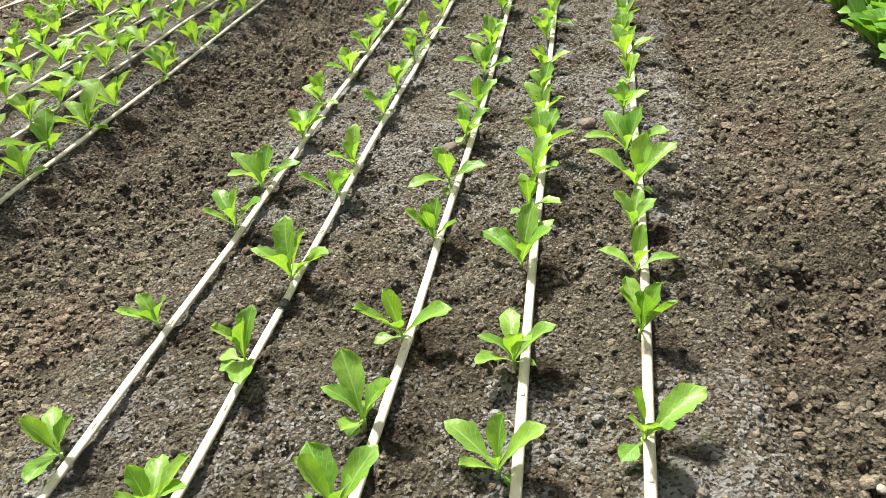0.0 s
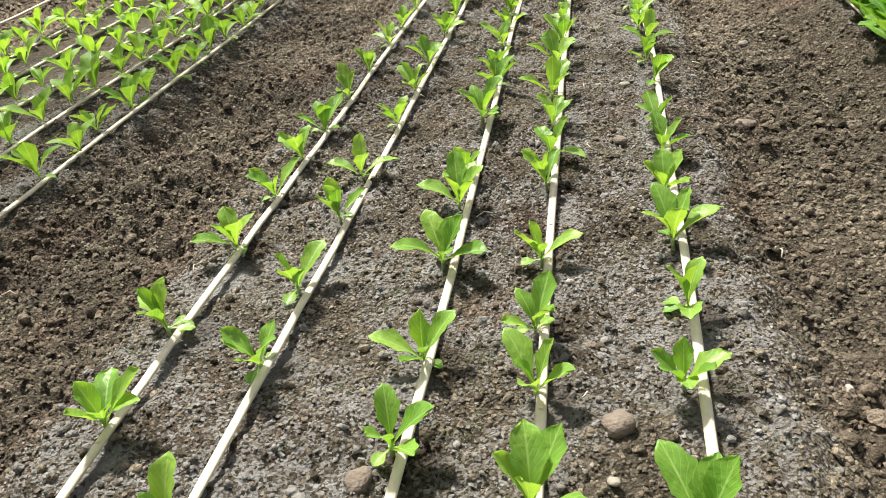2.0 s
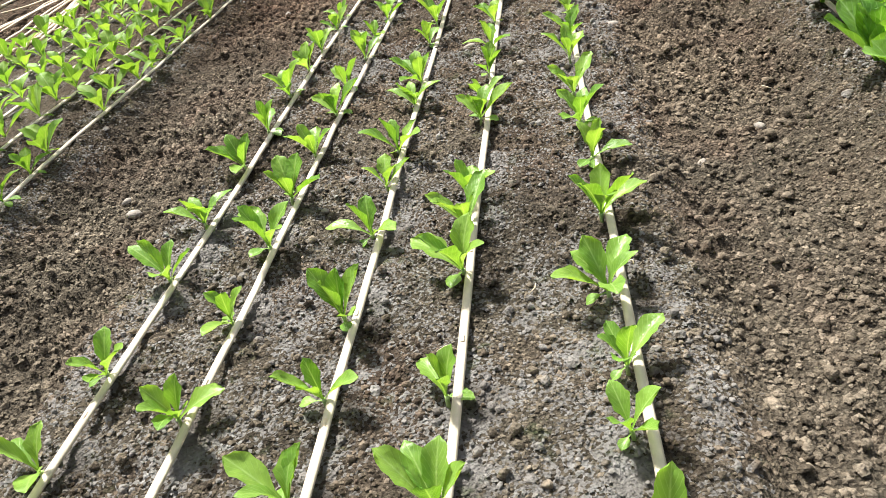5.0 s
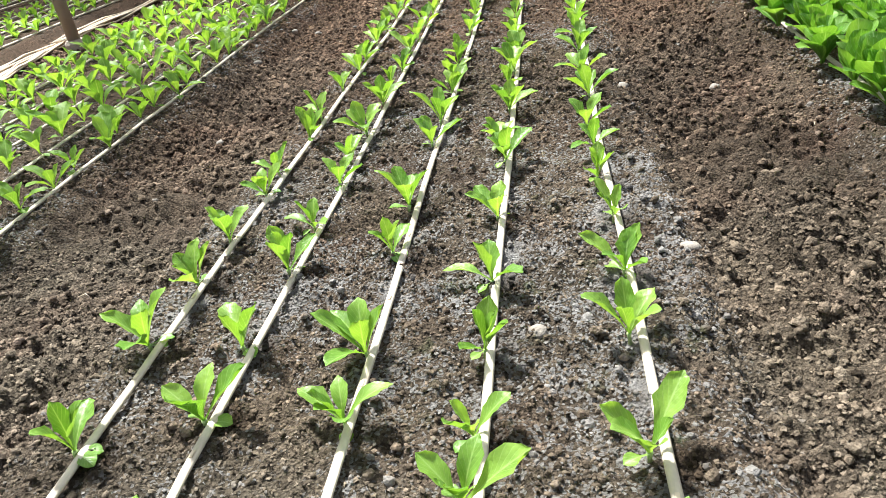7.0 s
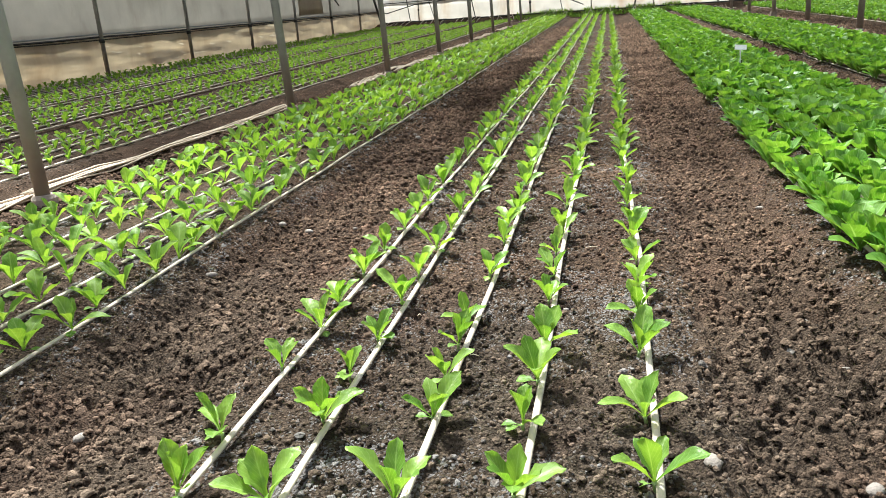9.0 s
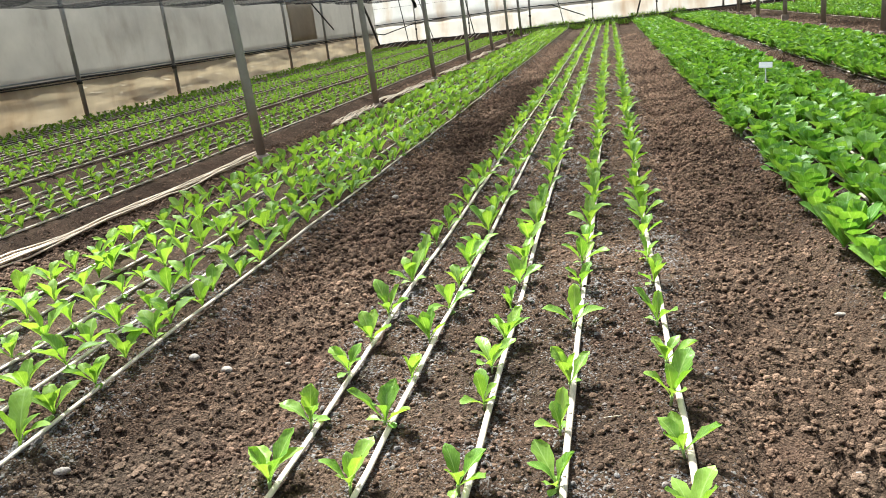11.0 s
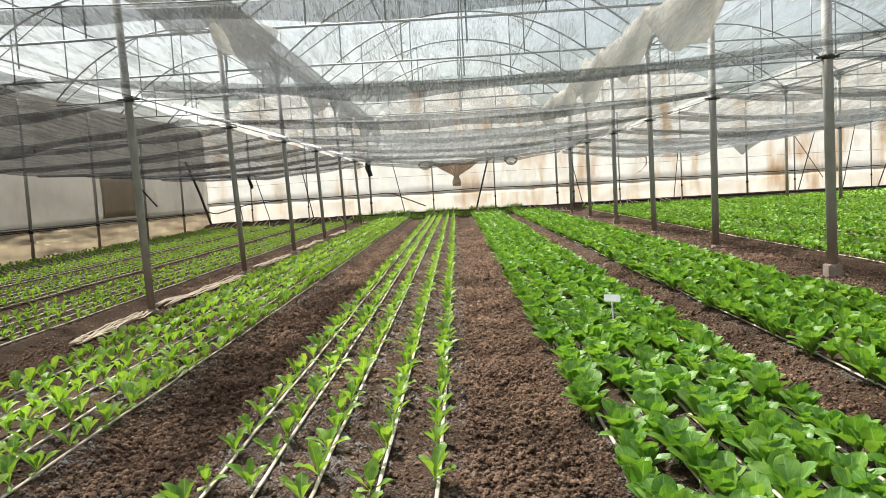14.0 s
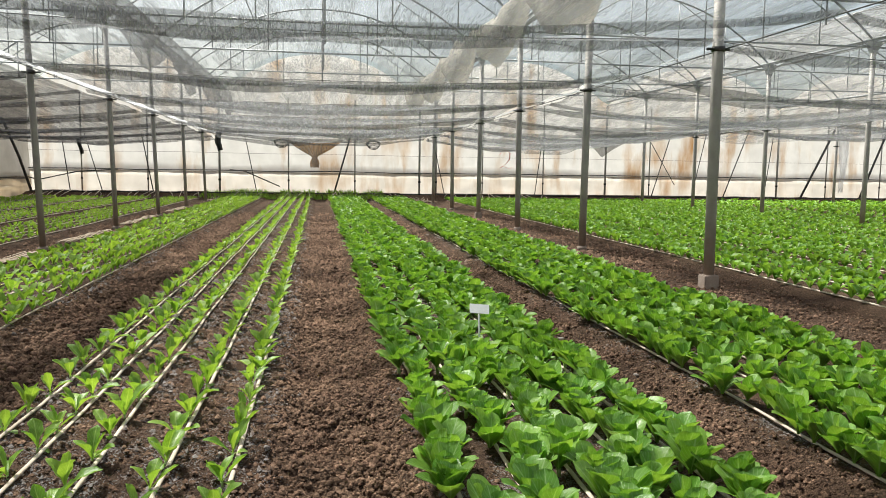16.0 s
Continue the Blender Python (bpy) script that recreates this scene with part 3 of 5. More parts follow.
CRUMBS = "loose crumbs and clods of dark brown soil"
SMALL = (OCT, OCT_F)
clods("soil_crumbs", 22000, -2.1, 1.0, 1.9, 9.4, 0.0060, 0.016, CRUMBS, (DOME, DOME_F))
clods("soil_crumbs", 180000, -2.0, 0.95, 2.0, 8.2, 0.0033, 0.0075, CRUMBS, SMALL)
clods("soil_crumbs", 30000, -2.1, 1.0, 8.6, 13.0, 0.0052, 0.013, CRUMBS, (DOME, DOME_F))
clods("soil_crumbs", 7000, -2.3, 1.0, 9.4, 16.0, 0.0075, 0.016, CRUMBS, (DOME, DOME_F))
clods("soil_crumbs", 18000, -4.2, -1.0, 9.0, 24.0, 0.008, 0.017, CRUMBS, SMALL)
clods("soil_crumbs", 14000, -4.2, 5.6, 22.0, 34.0, 0.022, 0.036, CRUMBS, SMALL, True)
clods("soil_crumbs", 14000, 0.1, 5.6, 12.0, 23.0, 0.0085, 0.017, CRUMBS, SMALL, True)
clods("soil_crumbs", 9000, 1.85, 2.45, 12.5, 22.0, 0.0075, 0.017, CRUMBS, (DOME, DOME_F))
clods("soil_crumbs", 9000, -3.9, -3.1, 9.0, 20.0, 0.0085, 0.018, CRUMBS, (DOME, DOME_F))
clods("soil_crumbs", 5000, 3.8, 5.2, 13.0, 24.0, 0.0095, 0.02, CRUMBS, (DOME, DOME_F))
clods("soil_crumbs", 14000, 0.1, 0.85, 12.5, 18.5, 0.0066, 0.017, CRUMBS, (DOME, DOME_F))
clods("soil_crumbs", 20000, 0.1, 0.85, 12.5, 19.5, 0.0052, 0.014, CRUMBS, SMALL)
clods("soil_crumbs", 13000, -1.9, -1.05, 12.0, 20.0, 0.0092, 0.024, CRUMBS, (DOME, DOME_F))
clods("soil_crumbs", 5000, -4.2, 5.6, -4.5, 2.0, 0.016, 0.03, CRUMBS, SMALL)
clods("soil_crumbs", 16000, 1.8, 5.4, 2.0, 12.0, 0.014, 0.028, CRUMBS, SMALL, True)
clods("soil_crumbs", 12000, -4.1, -2.9, 2.0, 9.0, 0.011, 0.026, CRUMBS, SMALL)
clods("soil_crumbs", 9000, 0.1, 0.85, 18.0, 30.0, 0.013, 0.028, CRUMBS, SMALL)
clods("soil_crumbs", 9000, -1.9, -1.05, 19.0, 32.0, 0.014, 0.030, CRUMBS, SMALL)
clods("soil_crumbs", 12000, -1.2, 0.2, 13.0, 24.0, 0.011, 0.022, CRUMBS, SMALL)

# ---------------------------------------------------------------- walls of film
def film_wall(name, a, b, z0, z1, mat, waves=0.02, cell=0.35, label="", belly=0.0):
    """An upright sheet from a to b (plan), 2 cm deep with its hem, gently puckered."""
    a, b = Vector(a), Vector(b)
    n = max(2, int((b - a).length / cell))
    m = max(2, int((z1 - z0) / (0.05 if belly else 0.2)))
    d = (b - a).normalized()
    out = Vector((-d.y, d.x))
    rows = []
    for j in range(m + 1):
        w = j / m
        row = []
        for i in range(n + 1):
            p = a.lerp(b, i / n)
            o = waves * (noise.noise((p.x * 0.9, p.y * 0.9, w * 3.0)) + 0.5 * noise.noise((p.x * 3, p.y * 3, w * 9.0))) + belly * math.sin(math.pi * w) + 1.3 * belly * noise.noise((p.x * 0.5, p.y * 0.5, w * 11.0)) * math.sin(math.pi * w)
            row.append((p.x + out.x * o, p.y + out.y * o, z0 + (z1 - z0) * w + float(rise(p.y)) - 0.05))
        rows.append(row)
    V = np.array(rows).reshape(-1, 3)
    ii = np.arange((n + 1) * (m + 1)).reshape(m + 1, n + 1)
    Q = np.stack([ii[:-1, :-1], ii[:-1, 1:], ii[1:, 1:], ii[1:, :-1]], -1).reshape(-1, 4)
    ob = new(name, raw_mesh(name, V, Q, mat))
    md = ob.modifiers.new("thickness", "SOLIDIFY")
    md.thickness = 0.004
    return tagged(ob, label, "plastic wall", kind="structure")


def gable_wall(name, y, mat, label):
    """End wall: film up to the arches."""
    xs = np.arange(SIDE_W, SIDE_E + 0.01, 0.34)
    top = np.array([roof_z(x) for x in xs])
    m = 12
    V, n = [], len(xs)
    for j in range(m + 1):
        w = j / m
        for i, x in enumerate(xs):
            z0 = 1.05 + float(rise(y)) - 0.05
            o = 0.03 * noise.noise((x * 1.1, w * 4, 2.0)) + 0.015 * noise.noise((x * 4, w * 9, 5.0))
            V.append((x, y + o, z0 + (top[i] - z0) * w))
    ii = np.arange(n * (m + 1)).reshape(m + 1, n)
    Q = np.stack([ii[:-1, :-1], ii[:-1, 1:], ii[1:, 1:], ii[1:, :-1]], -1).reshape(-1, 4)
    ob = new(name, raw_mesh(name, np.array(V), Q, mat))
    md = ob.modifiers.new("thickness", "SOLIDIFY")
    md.thickness = 0.004
    return tagged(ob, label, "plastic wall", kind="structure")


def roof_z(x):
    """Arched roof of each bay."""
    edges = [SIDE_W] + POST_X + [SIDE_E]
    for a, b in zip(edges, edges[1:]):
        if a <= x <= b + 1e-6:
            u = 2 * (x - a) / (b - a) - 1
            return EAVE + 1.75 * (1 - abs(u) ** 2.2)
    return EAVE


film_wall("wall_west", (SIDE_W, END_N), (SIDE_W, END_S), 0.80, EAVE + 0.1, FILM_W, 0.05, label="grey weathered plastic side wall, puckered between its posts")
film_wall("wall_west_skirt", (SIDE_W + 0.05, END_N), (SIDE_W + 0.05, END_S), -0.05, 0.82, FILM_SKIRT_W, 0.06, 0.2, "beige dirty plastic skirt along the side wall", 0.02)
film_wall("wall_east", (SIDE_E, END_S), (SIDE_E, END_N), -0.05, EAVE + 0.1, FILM_N, 0.03, label="pale plastic side wall")
gable_wall("wall_north", END_N, FILM_N, "cream translucent plastic end wall with brown streaks")
film_wall("wall_north_skirt", (SIDE_E, END_N - 0.03), (SIDE_W, END_N - 0.03), -0.05, 1.08, FILM_SKIRT_N, 0.03, 0.3, "cream stained plastic skirt of the end wall")
gable_wall("wall_south", END_S, FILM_N, "cream translucent plastic end wall")
film_wall("wall_south_skirt", (SIDE_W, END_S), (SIDE_E, END_S), -0.05, 1.08, FILM_SKIRT_N, 0.03, 0.6, "cream plastic skirt of the end wall")

# the roof film, sagging a little between the arches
rx = np.concatenate([np.linspace(a, b, 22)[:-1] for a, b in zip([SIDE_W] + POST_X, POST_X + [SIDE_E])] + [np.array([SIDE_E])])
ry = np.linspace(END_S, END_N, 97)
RX, RY = np.meshgrid(rx, ry)
RZ = np.array([roof_z(x) for x in rx])[None, :] + 0.07 + rise(RY) - 0.05 * np.abs(np.sin(np.pi * (RY - 11.7) / 4.1)) + 0.02 * value_noise(RX, RY, 0.8, 4)
ii = np.arange(RX.size).reshape(RX.shape)
roof = new("ceiling", raw_mesh("ceiling", np.stack([RX, RY, RZ], -1).reshape(-1, 3), np.stack([ii[:-1, :-1], ii[:-1, 1:], ii[1:, 1:], ii[1:, :-1]], -1).reshape(-1, 4), FILM))
tagged(roof, "arched roof of milky plastic film", "roof", kind="structure")


# ---------------------------------------------------------------- posts and trusses
def post(x, y, h, r=0.058, lean=0.0, block_base=False, clamp=True):
    z = float(rise(y)) - 0.06
    ob = empty("greenhouse_post", (x, y, z), "grey galvanised steel greenhouse post, muddy at its foot", "post", "greenhouse posts")
    bm = bmesh.new()
    tube(bm, [(0, 0, -0.1), (lean * 0.3, 0, h * 0.3), (lean, 0, h - z)], r, 14)
    part("pipe", bm, STEEL, ob)
    if block_base:
        bm = bmesh.new()
        block(bm, -0.085, 0.085, -0.085, 0.085, -0.05, 0.15, 0.012)
        part("footing", bm, CONCRETE, ob, "rough concrete footing block", False)
    else:
        bm = bmesh.new()
        tube(bm, [(0, 0, -0.05), (0, 0, 0.035), (0, 0, 0.06)], [0.085, 0.08, 0.062], 12)
        part("footing", bm, CONCRETE, ob, "low muddy concrete collar", False)
    if clamp:
        bm = bmesh.new()
        tube(bm, [(lean * 0.5, 0, 2.50 - z), (lean * 0.5, 0, 2.555 - z)], r + 0.012, 14)
        part("clamp", bm, DARK, ob, "dark wire clamp")
        for s in (-1, 1):
            bm = bmesh.new()
            block(bm, lean * 0.5 + s * 0.09 - 0.04, lean * 0.5 + s * 0.09 + 0.04, -0.02, 0.02, 2.515 - z, 2.54 - z, 0.004)
            part("clamp_lug", bm, DARK, ob)
    bm = bmesh.new()
    bmesh.ops.create_cone(bm, segments=4, radius1=r, radius2=0.19, depth=0.30, cap_ends=True, matrix=Matrix.Translation((lean, 0, h - z - 0.15)) @ Matrix.Rotation(radians(45), 4, "Z"))
    part("head_bracket", bm, TUBE, ob, smooth=False)
    return ob


for px in POST_X:
    for k, y in enumerate(TRUSS_Y[:-1]):
        if px == POST_W and y < 11:
            continue        # the first posts of this row have been taken away
        post(px, y, EAVE + float(rise(y)), r=0.046 if px == POST_W else 0.058, block_base=(abs(px - POST_E) < 0.01 and k % 3 == 0), lean=(-0.14 if px == POST_W else 0.0) + 0.03 * math.sin(3.1 * k + px))

def side_post(x, y, h, axis, r=0.045):
    z = float(rise(y)) - 0.06
    ob = empty("wall_post", (x, y, z), "grey steel tube holding up the plastic wall", "post", "wall posts")
    bm = bmesh.new()
    tube(bm, [(0, 0, -0.1), (0, 0, h)], r, 10)
    part("pipe", bm, STEEL, ob)
    bm = bmesh.new()
    tube(bm, [(0, 0, 0.72), (0, 0, 0.80)], r + 0.012, 10)
    part("rail_clip", bm, DARK, ob)
    return ob


for k in range(12):
    side_post(SIDE_W + 0.12, 41.05 - 3.66 * k, EAVE - 0.1, "y")
for x in (-8.9, -6.4, -0.87, 1.85, 7.3, 10.0, 14.9, 18.2, 23.6, 26.4):
    side_post(x, END_N - 0.10, 4.1, "x", 0.028)
for x in (POST_W, POST_E, 5.28, POST_X[2], POST_X[3]):
    side_post(x, END_N - 0.10, 4.2, "x", 0.045)


def truss(x0, x1, y):
    w = x1 - x0
    z = float(rise(y))
    ob = empty("roof_truss", (x0, y, EAVE + z), "arched roof truss of thin grey steel tube", "truss", "roof trusses")
    bm = bmesh.new()
    tube(bm, [(w * i / 28, 0, roof_z(x0 + min(w * i / 28, w - 1e-4) + 1e-5) - EAVE + 0.02) for i in range(29)], 0.026, 6, caps=False)
    part("arch", bm, TUBE, ob)
    bm = bmesh.new()
    tube(bm, [(0, 0, -0.12), (w / 2, 0, -0.14), (w, 0, -0.12)], 0.024, 6)
    part("bottom_chord", bm, TUBE, ob)
    for i in range(1, 6):
        u = i / 6
        top = roof_z(x0 + w * u) - EAVE
        bm = bmesh.new()
        tube(bm, [(w * u, 0, -0.55 if i == 3 else -0.12), (w * u, 0, top)], 0.016, 6)
        part("hanger", bm, TUBE, ob)
    for a, b in ((1 / 6, 0.0), (5 / 6, 1.0)):
        bm = bmesh.new()
        tube(bm, [(w * b + (0.1 if b == 0 else -0.1), 0, -0.12), (w * (a + (0.5 - a) * 0.5), 0, roof_z(x0 + w * (a + (0.5 - a) * 0.5)) - EAVE)], 0.014, 6)
        part("strut", bm, TUBE, ob)
    return ob


edges_x = [SIDE_W] + POST_X + [SIDE_E]
for a, b in zip(edges_x, edges_x[1:]):
    for y in TRUSS_Y[1:-1]:
        truss(a, b, y)
    for u in (0.25, 0.5, 0.75):
        x = a + (b - a) * u
        bm = bmesh.new()
        tube(bm, [(x, y, roof_z(x) + float(rise(y)) + 0.03) for y in TRUSS_Y], 0.018, 6)
        tagged(mesh_ob("purlin", bm, TUBE), "thin grey steel purlin along the roof", "purlin", "purlins")
for x in POST_X:
    bm = bmesh.new()
    for s in (-1, 1):
        tube(bm, [(x + s * 0.07, y, EAVE + 0.05 + float(rise(y))) for y in TRUSS_Y], 0.03, 6)
    block(bm, x - 0.05, x + 0.05, END_S + 0.05, END_N - 0.05, EAVE + 0.0, EAVE + 0.02)
    tagged(mesh_ob("roof_gutter", bm, TUBE), "grey steel gutter between two roof bays", "gutter")


# ---------------------------------------------------------------- shade nets
def net(name, x0, x1, y0, y1, za, zb, sag, swag, mat, label, seed, step=4.1, ends=0.0, fold=1.0, folds=2):
    """A slack sheet hung on cross wires: it sags between them and across the bay."""
    xs = np.linspace(x0, x1, 46)
    ys = np.arange(y0, y1 + 0.01, 0.1)
    U, V = np.meshgrid(xs, ys)
    u = (U - x0) / (x1 - x0)
    z = za + (zb - za) * u + rise(V) * 0.4
    z = z - sag * 4 * u * (1 - u) * (0.75 + 0.7 * value_noise(U, V, 5.0, seed))
    ph = (V - 11.7) / step
    cyc = np.abs(np.sin(np.pi * ph))
    depth = swag * (1.0 + 1.2 * value_noise(U * 0.4, np.floor(ph) * 7.0, 1.5, seed + 1))
    z = z - depth * cyc * (0.35 + 2.2 * u * (1 - u))
    z = z + 0.05 * value_noise(U, V, 0.5, seed + 2) + 0.02 * value_noise(U * 3, V, 0.3, seed + 3)
    z = z - ends * np.clip((V - (y1 - 1.6)) / 1.6, 0, 1) ** 2 * (0.5 + value_noise(U, V * 0, 1.3, seed + 5))
    ii = np.arange(U.size).reshape(U.shape)
    Q = np.stack([ii[:-1, :-1], ii[:-1, 1:], ii[1:, 1:], ii[1:, :-1]], -1).reshape(-1, 4)
    ob = tagged(new(name, raw_mesh(name, np.stack([U, V, z], -1).reshape(-1, 3), Q, mat)), label, "shade net")
    k = 0
    y = math.ceil((y0 - 11.7) / step) * step + 11.7
    while y < y1:
        bm = bmesh.new()
        pts = []
        for i in range(13):
            w = i / 12
            zz = za + (zb - za) * w + float(rise(y)) * 0.4 - sag * 4 * w * (1 - w) * 0.75 + 0.03
            pts.append((x0 + (x1 - x0) * w, y, zz))
        tube(bm, pts, 0.006, 5)
        part("support_wire", bm, DARK, ob)
        y += step
    # the slack of the cloth hangs in pleats at the wires; rows between are added to darken the net
    y = math.ceil((y0 - 11.7) / step) * step + 11.7
    while y < y1 - 0.2:
        V = []
        for i in range(41):
            w = i / 40
            hang = fold * (0.05 + 0.17 * abs(noise.noise((w * 4.0, y, seed)))) * (0.45 + 2.2 * w * (1 - w))
            c = abs(math.sin(math.pi * (y - 11.7) / step))
            zz = za + (zb - za) * w + float(rise(y)) * 0.4 - sag * 4 * w * (1 - w) * 0.75 + 0.02 - swag * c * (0.35 + 2.2 * w * (1 - w))
            for q in range(4):
                V.append((x0 + (x1 - x0) * w, y + 0.05 * math.sin(w * 30 + q) + 0.10 * q / 3, zz - hang * q / 3 - (0.03 * abs(math.sin(w * 9 + y)) if q else 0)))
        jj = np.arange(len(V)).reshape(41, 4)
        pleat = new("pleat", raw_mesh("pleat", np.array(V), np.stack([jj[:-1, :-1], jj[:-1, 1:], jj[1:, 1:], jj[1:, :-1]], -1).reshape(-1, 4), NET_PLEAT_DARKENED if mat is NET else mat))
        pleat.parent = ob
        y += step / folds
    return ob


net("shade_net", POST_W + 0.07, POST_E - 0.08, 13.4, 43.6, 2.58, 2.60, 0.12, 0.30, NET, "slack grey shade net sagging between its cross wires", 31, ends=0.10)
net("shade_net", POST_E + 0.05, POST_X[2] - 0.2, 13.4, 43.2, 2.57, 2.75, 0.30, 0.24, NET, "slack grey shade net sagging between its cross wires", 41, ends=0.45)
net("shade_net", POST_X[2] + 0.02, POST_X[3], 16.5, 38.0, 2.80, 2.95, 0.30, 0.24, NET, "slack grey shade net sagging between its cross wires", 51)
net("shade_net", SIDE_W + 0.35, POST_W - 0.03, 14.0, 43.2, 2.20, 2.50, 0.10, 0.12, NET_DARK, "dark doubled shade net hanging low beside the wall", 61, ends=0.15, fold=1.0, folds=2)

for x, w in ((POST_W + 0.06, 0.075), (POST_E + 0.06, 0.07), (POST_X[2] + 0.02, 0.2)):
    ys = np.arange(21.0, 43.4, 0.4)
    V = np.array([(x + s * w * (0.10 + 1.15 * abs(math.sin(math.pi * (y - 11.7) / 4.1)) * (0.7 + 0.6 * noise.noise((y * 0.5, x, 0)))), y, 2.575 + 0.03 * s + 0.03 * noise.noise((y * 0.8, s, x)) + float(rise(y)) * 0.4) for y in ys for s in (-0.5, 0.5)])
    ii = np.arange(len(V)).reshape(-1, 2)
    Q = np.stack([ii[:-1, 0], ii[:-1, 1], ii[1:, 1], ii[1:, 0]], -1)
    ob = new("film_strip", raw_mesh("film_strip", V, Q, STRIP))
    md = ob.modifiers.new("thickness", "SOLIDIFY")
    md.thickness = 0.003
    tagged(ob, "bright strip of white film along the post wires", "plastic strip")
    bm = bmesh.new()
    tube(bm, [(x, y, 2.53 + float(rise(y)) * 0.4) for y in TRUSS_Y if y > 8], 0.007, 5)
    tagged(mesh_ob("post_wire", bm, DARK), "dark tensioned wire running from post to post", "wire")


def gathered(x, z, drop, width, y0, y1, sway, label, seed):
    """A net pushed together along its wire: pinched at each truss, hanging in lobes between them."""
    ob = empty("gathered_net", (x, y0, z), label, "shade net")
    ys = [y for y in TRUSS_Y if y0 <= y <= y1]
    for n, (a, b) in enumerate(zip(ys, ys[1:])):
        rows, m, sides = [], 18, 14
        dd = drop * (0.75 + 0.5 * random.random())
        for i in range(m + 1):
            t = i / m
            hang = math.sin(math.pi * t) ** 0.7
            r = 0.07 + width * hang * (0.8 + 0.3 * noise.noise((t * 3, n, seed)))
            zc = z + float(rise(a)) - dd * hang * 0.75
            for s in range(sides):
                an = 2 * math.pi * s / sides
                k = 1 + 0.30 * noise.noise((math.cos(an) * 2 + n, math.sin(an) * 2, t * 5 + seed))
                rows.append((x + sway * hang + math.cos(an) * r * k, a + (b - a) * t, zc + math.sin(an) * r * k * (1.0 + 0.9 * hang)))
        ii = np.arange(len(rows)).reshape(m + 1, sides)
        jj = np.roll(ii, -1, axis=1)
        Q = np.stack([ii[:-1], jj[:-1], jj[1:], ii[1:]], -1).reshape(-1, 4)
        lobe = new("lobe", raw_mesh("lobe", np.array(rows) - np.array([x, y0, z]), Q, NET_FOLD))
        lobe.parent = ob
    return ob


gathered(3.55, 4.07, 0.66, 0.20, 15.0, 41.0, 0.05, "beige-grey shade net bunched along its wire in lobes", 3)
gathered(-2.80, 4.08, 0.62, 0.15, 15.0, 24.5, -0.10, "beige-grey shade net bunched in two hanging lobes", 8)


def curtain(x, y0, y1, z0, z1, lean, label, seed):
    """The hanging edge of a drawn net."""
    ys, ws = np.arange(y0, y1, 0.12), np.linspace(0, 1, 9)
    V = []
    for w in ws:
        for y in ys:
            sc = abs(math.sin(math.pi * (y - 11.7) / 4.1))
            d = (z1 - z0) * (0.55 + 0.5 * sc) * (1 + 0.25 * noise.noise((y * 0.6, seed, 0)))
            V.append((x + lean * w + 0.07 * noise.noise((y * 2.2, w * 2, seed)) * (0.4 + w), y, z1 - d * w + float(rise(y)) * 0.5))
    ii = np.arange(len(V)).reshape(len(ws), len(ys))
    Q = np.stack([ii[:-1, :-1], ii[:-1, 1:], ii[1:, 1:], ii[1:, :-1]], -1).reshape(-1, 4)
    return tagged(new("net_curtain", raw_mesh("net_curtain", np.array(V), Q, NET_CURTAIN)), label, "shade net")


def net_corner(y, left, tip, right, top, label):
    """The loose corner of a net, hanging to a point below its hem."""
    V = []
    for i in range(25):
        x = left + (right - left) * i / 24
        low = top - (top - tip[1]) * ((x - left) / (tip[0] - left) if x < tip[0] else (right - x) / (right - tip[0])) ** 1.3
        for j in range(7):
            w = j / 6
            V.append((x, y + 0.10 * math.sin(x * 5 + w * 2) * w, top - (top - low) * w))
    ii = np.arange(len(V)).reshape(25, 7)
    Q = np.stack([ii[:-1, :-1], ii[:-1, 1:], ii[1:, 1:], ii[1:, :-1]], -1).reshape(-1, 4)
    return tagged(new("net_corner", raw_mesh("net_corner", np.array(V), Q, NET_CURTAIN)), label, "shade net")


net_corner(43.0, 10.9, (12.1, 1.95), 13.9, 2.95, "loose corner of the grey shade net hanging to a point")
curtain(-2.70, 14.0, 40.2, 2.95, 3.88, 0.14, "edge of the grey shade net hanging in slack folds", 4)
cw = empty("curtain_wire", (-2.70, 11.7, 3.88), "taut wire carrying the hanging net edge, tied up to the trusses", "wire")
bm = bmesh.new()
tube(bm, [(0, y - 11.7, 0.5 * float(rise(y))) for y in TRUSS_Y if 11 < y < 42], 0.006, 5)
part("wire", bm, DARK, cw)
for y in TRUSS_Y:
    if 11 < y < 42:
        bm = bmesh.new()
        tube(bm, [(0, y - 11.7, 0.5 * float(rise(y)) - 0.01), (0, y - 11.7, 0.26 + float(rise(y)))], 0.005, 5)
        part("tie", bm, DARK, cw)

# ---------------------------------------------------------------- fittings on the end walls
def rail(name, pts, r, mat, label, cat):
    bm = bmesh.new()
    tube(bm, pts, r, 6)
    return tagged(mesh_ob(name, bm, mat), label, cat)


rn = float(rise(END_N))
rail("wall_rail", [(x, END_N - 0.11, 1.07 + rn + 0.04 * noise.noise((x * 0.4, 0, 0))) for x in np.arange(SIDE_W, SIDE_E, 0.8)], 0.022, DARK, "dark rail that clamps the end wall's skirt", "rail")
rail("wall_wire", [(x, END_N - 0.09, 1.78 + rn + 0.03 * noise.noise((x * 0.3, 3, 0))) for x in np.arange(SIDE_W, SIDE_E, 0.8)], 0.006, DARK, "thin wire across the end wall", "wire")
rail("wall_rail", [(x, END_N - 0.10, 0.13 + rn) for x in np.arange(SIDE_W, SIDE_E, 1.5)], 0.03, DARK, "dark hem along the foot of the end wall", "rail")
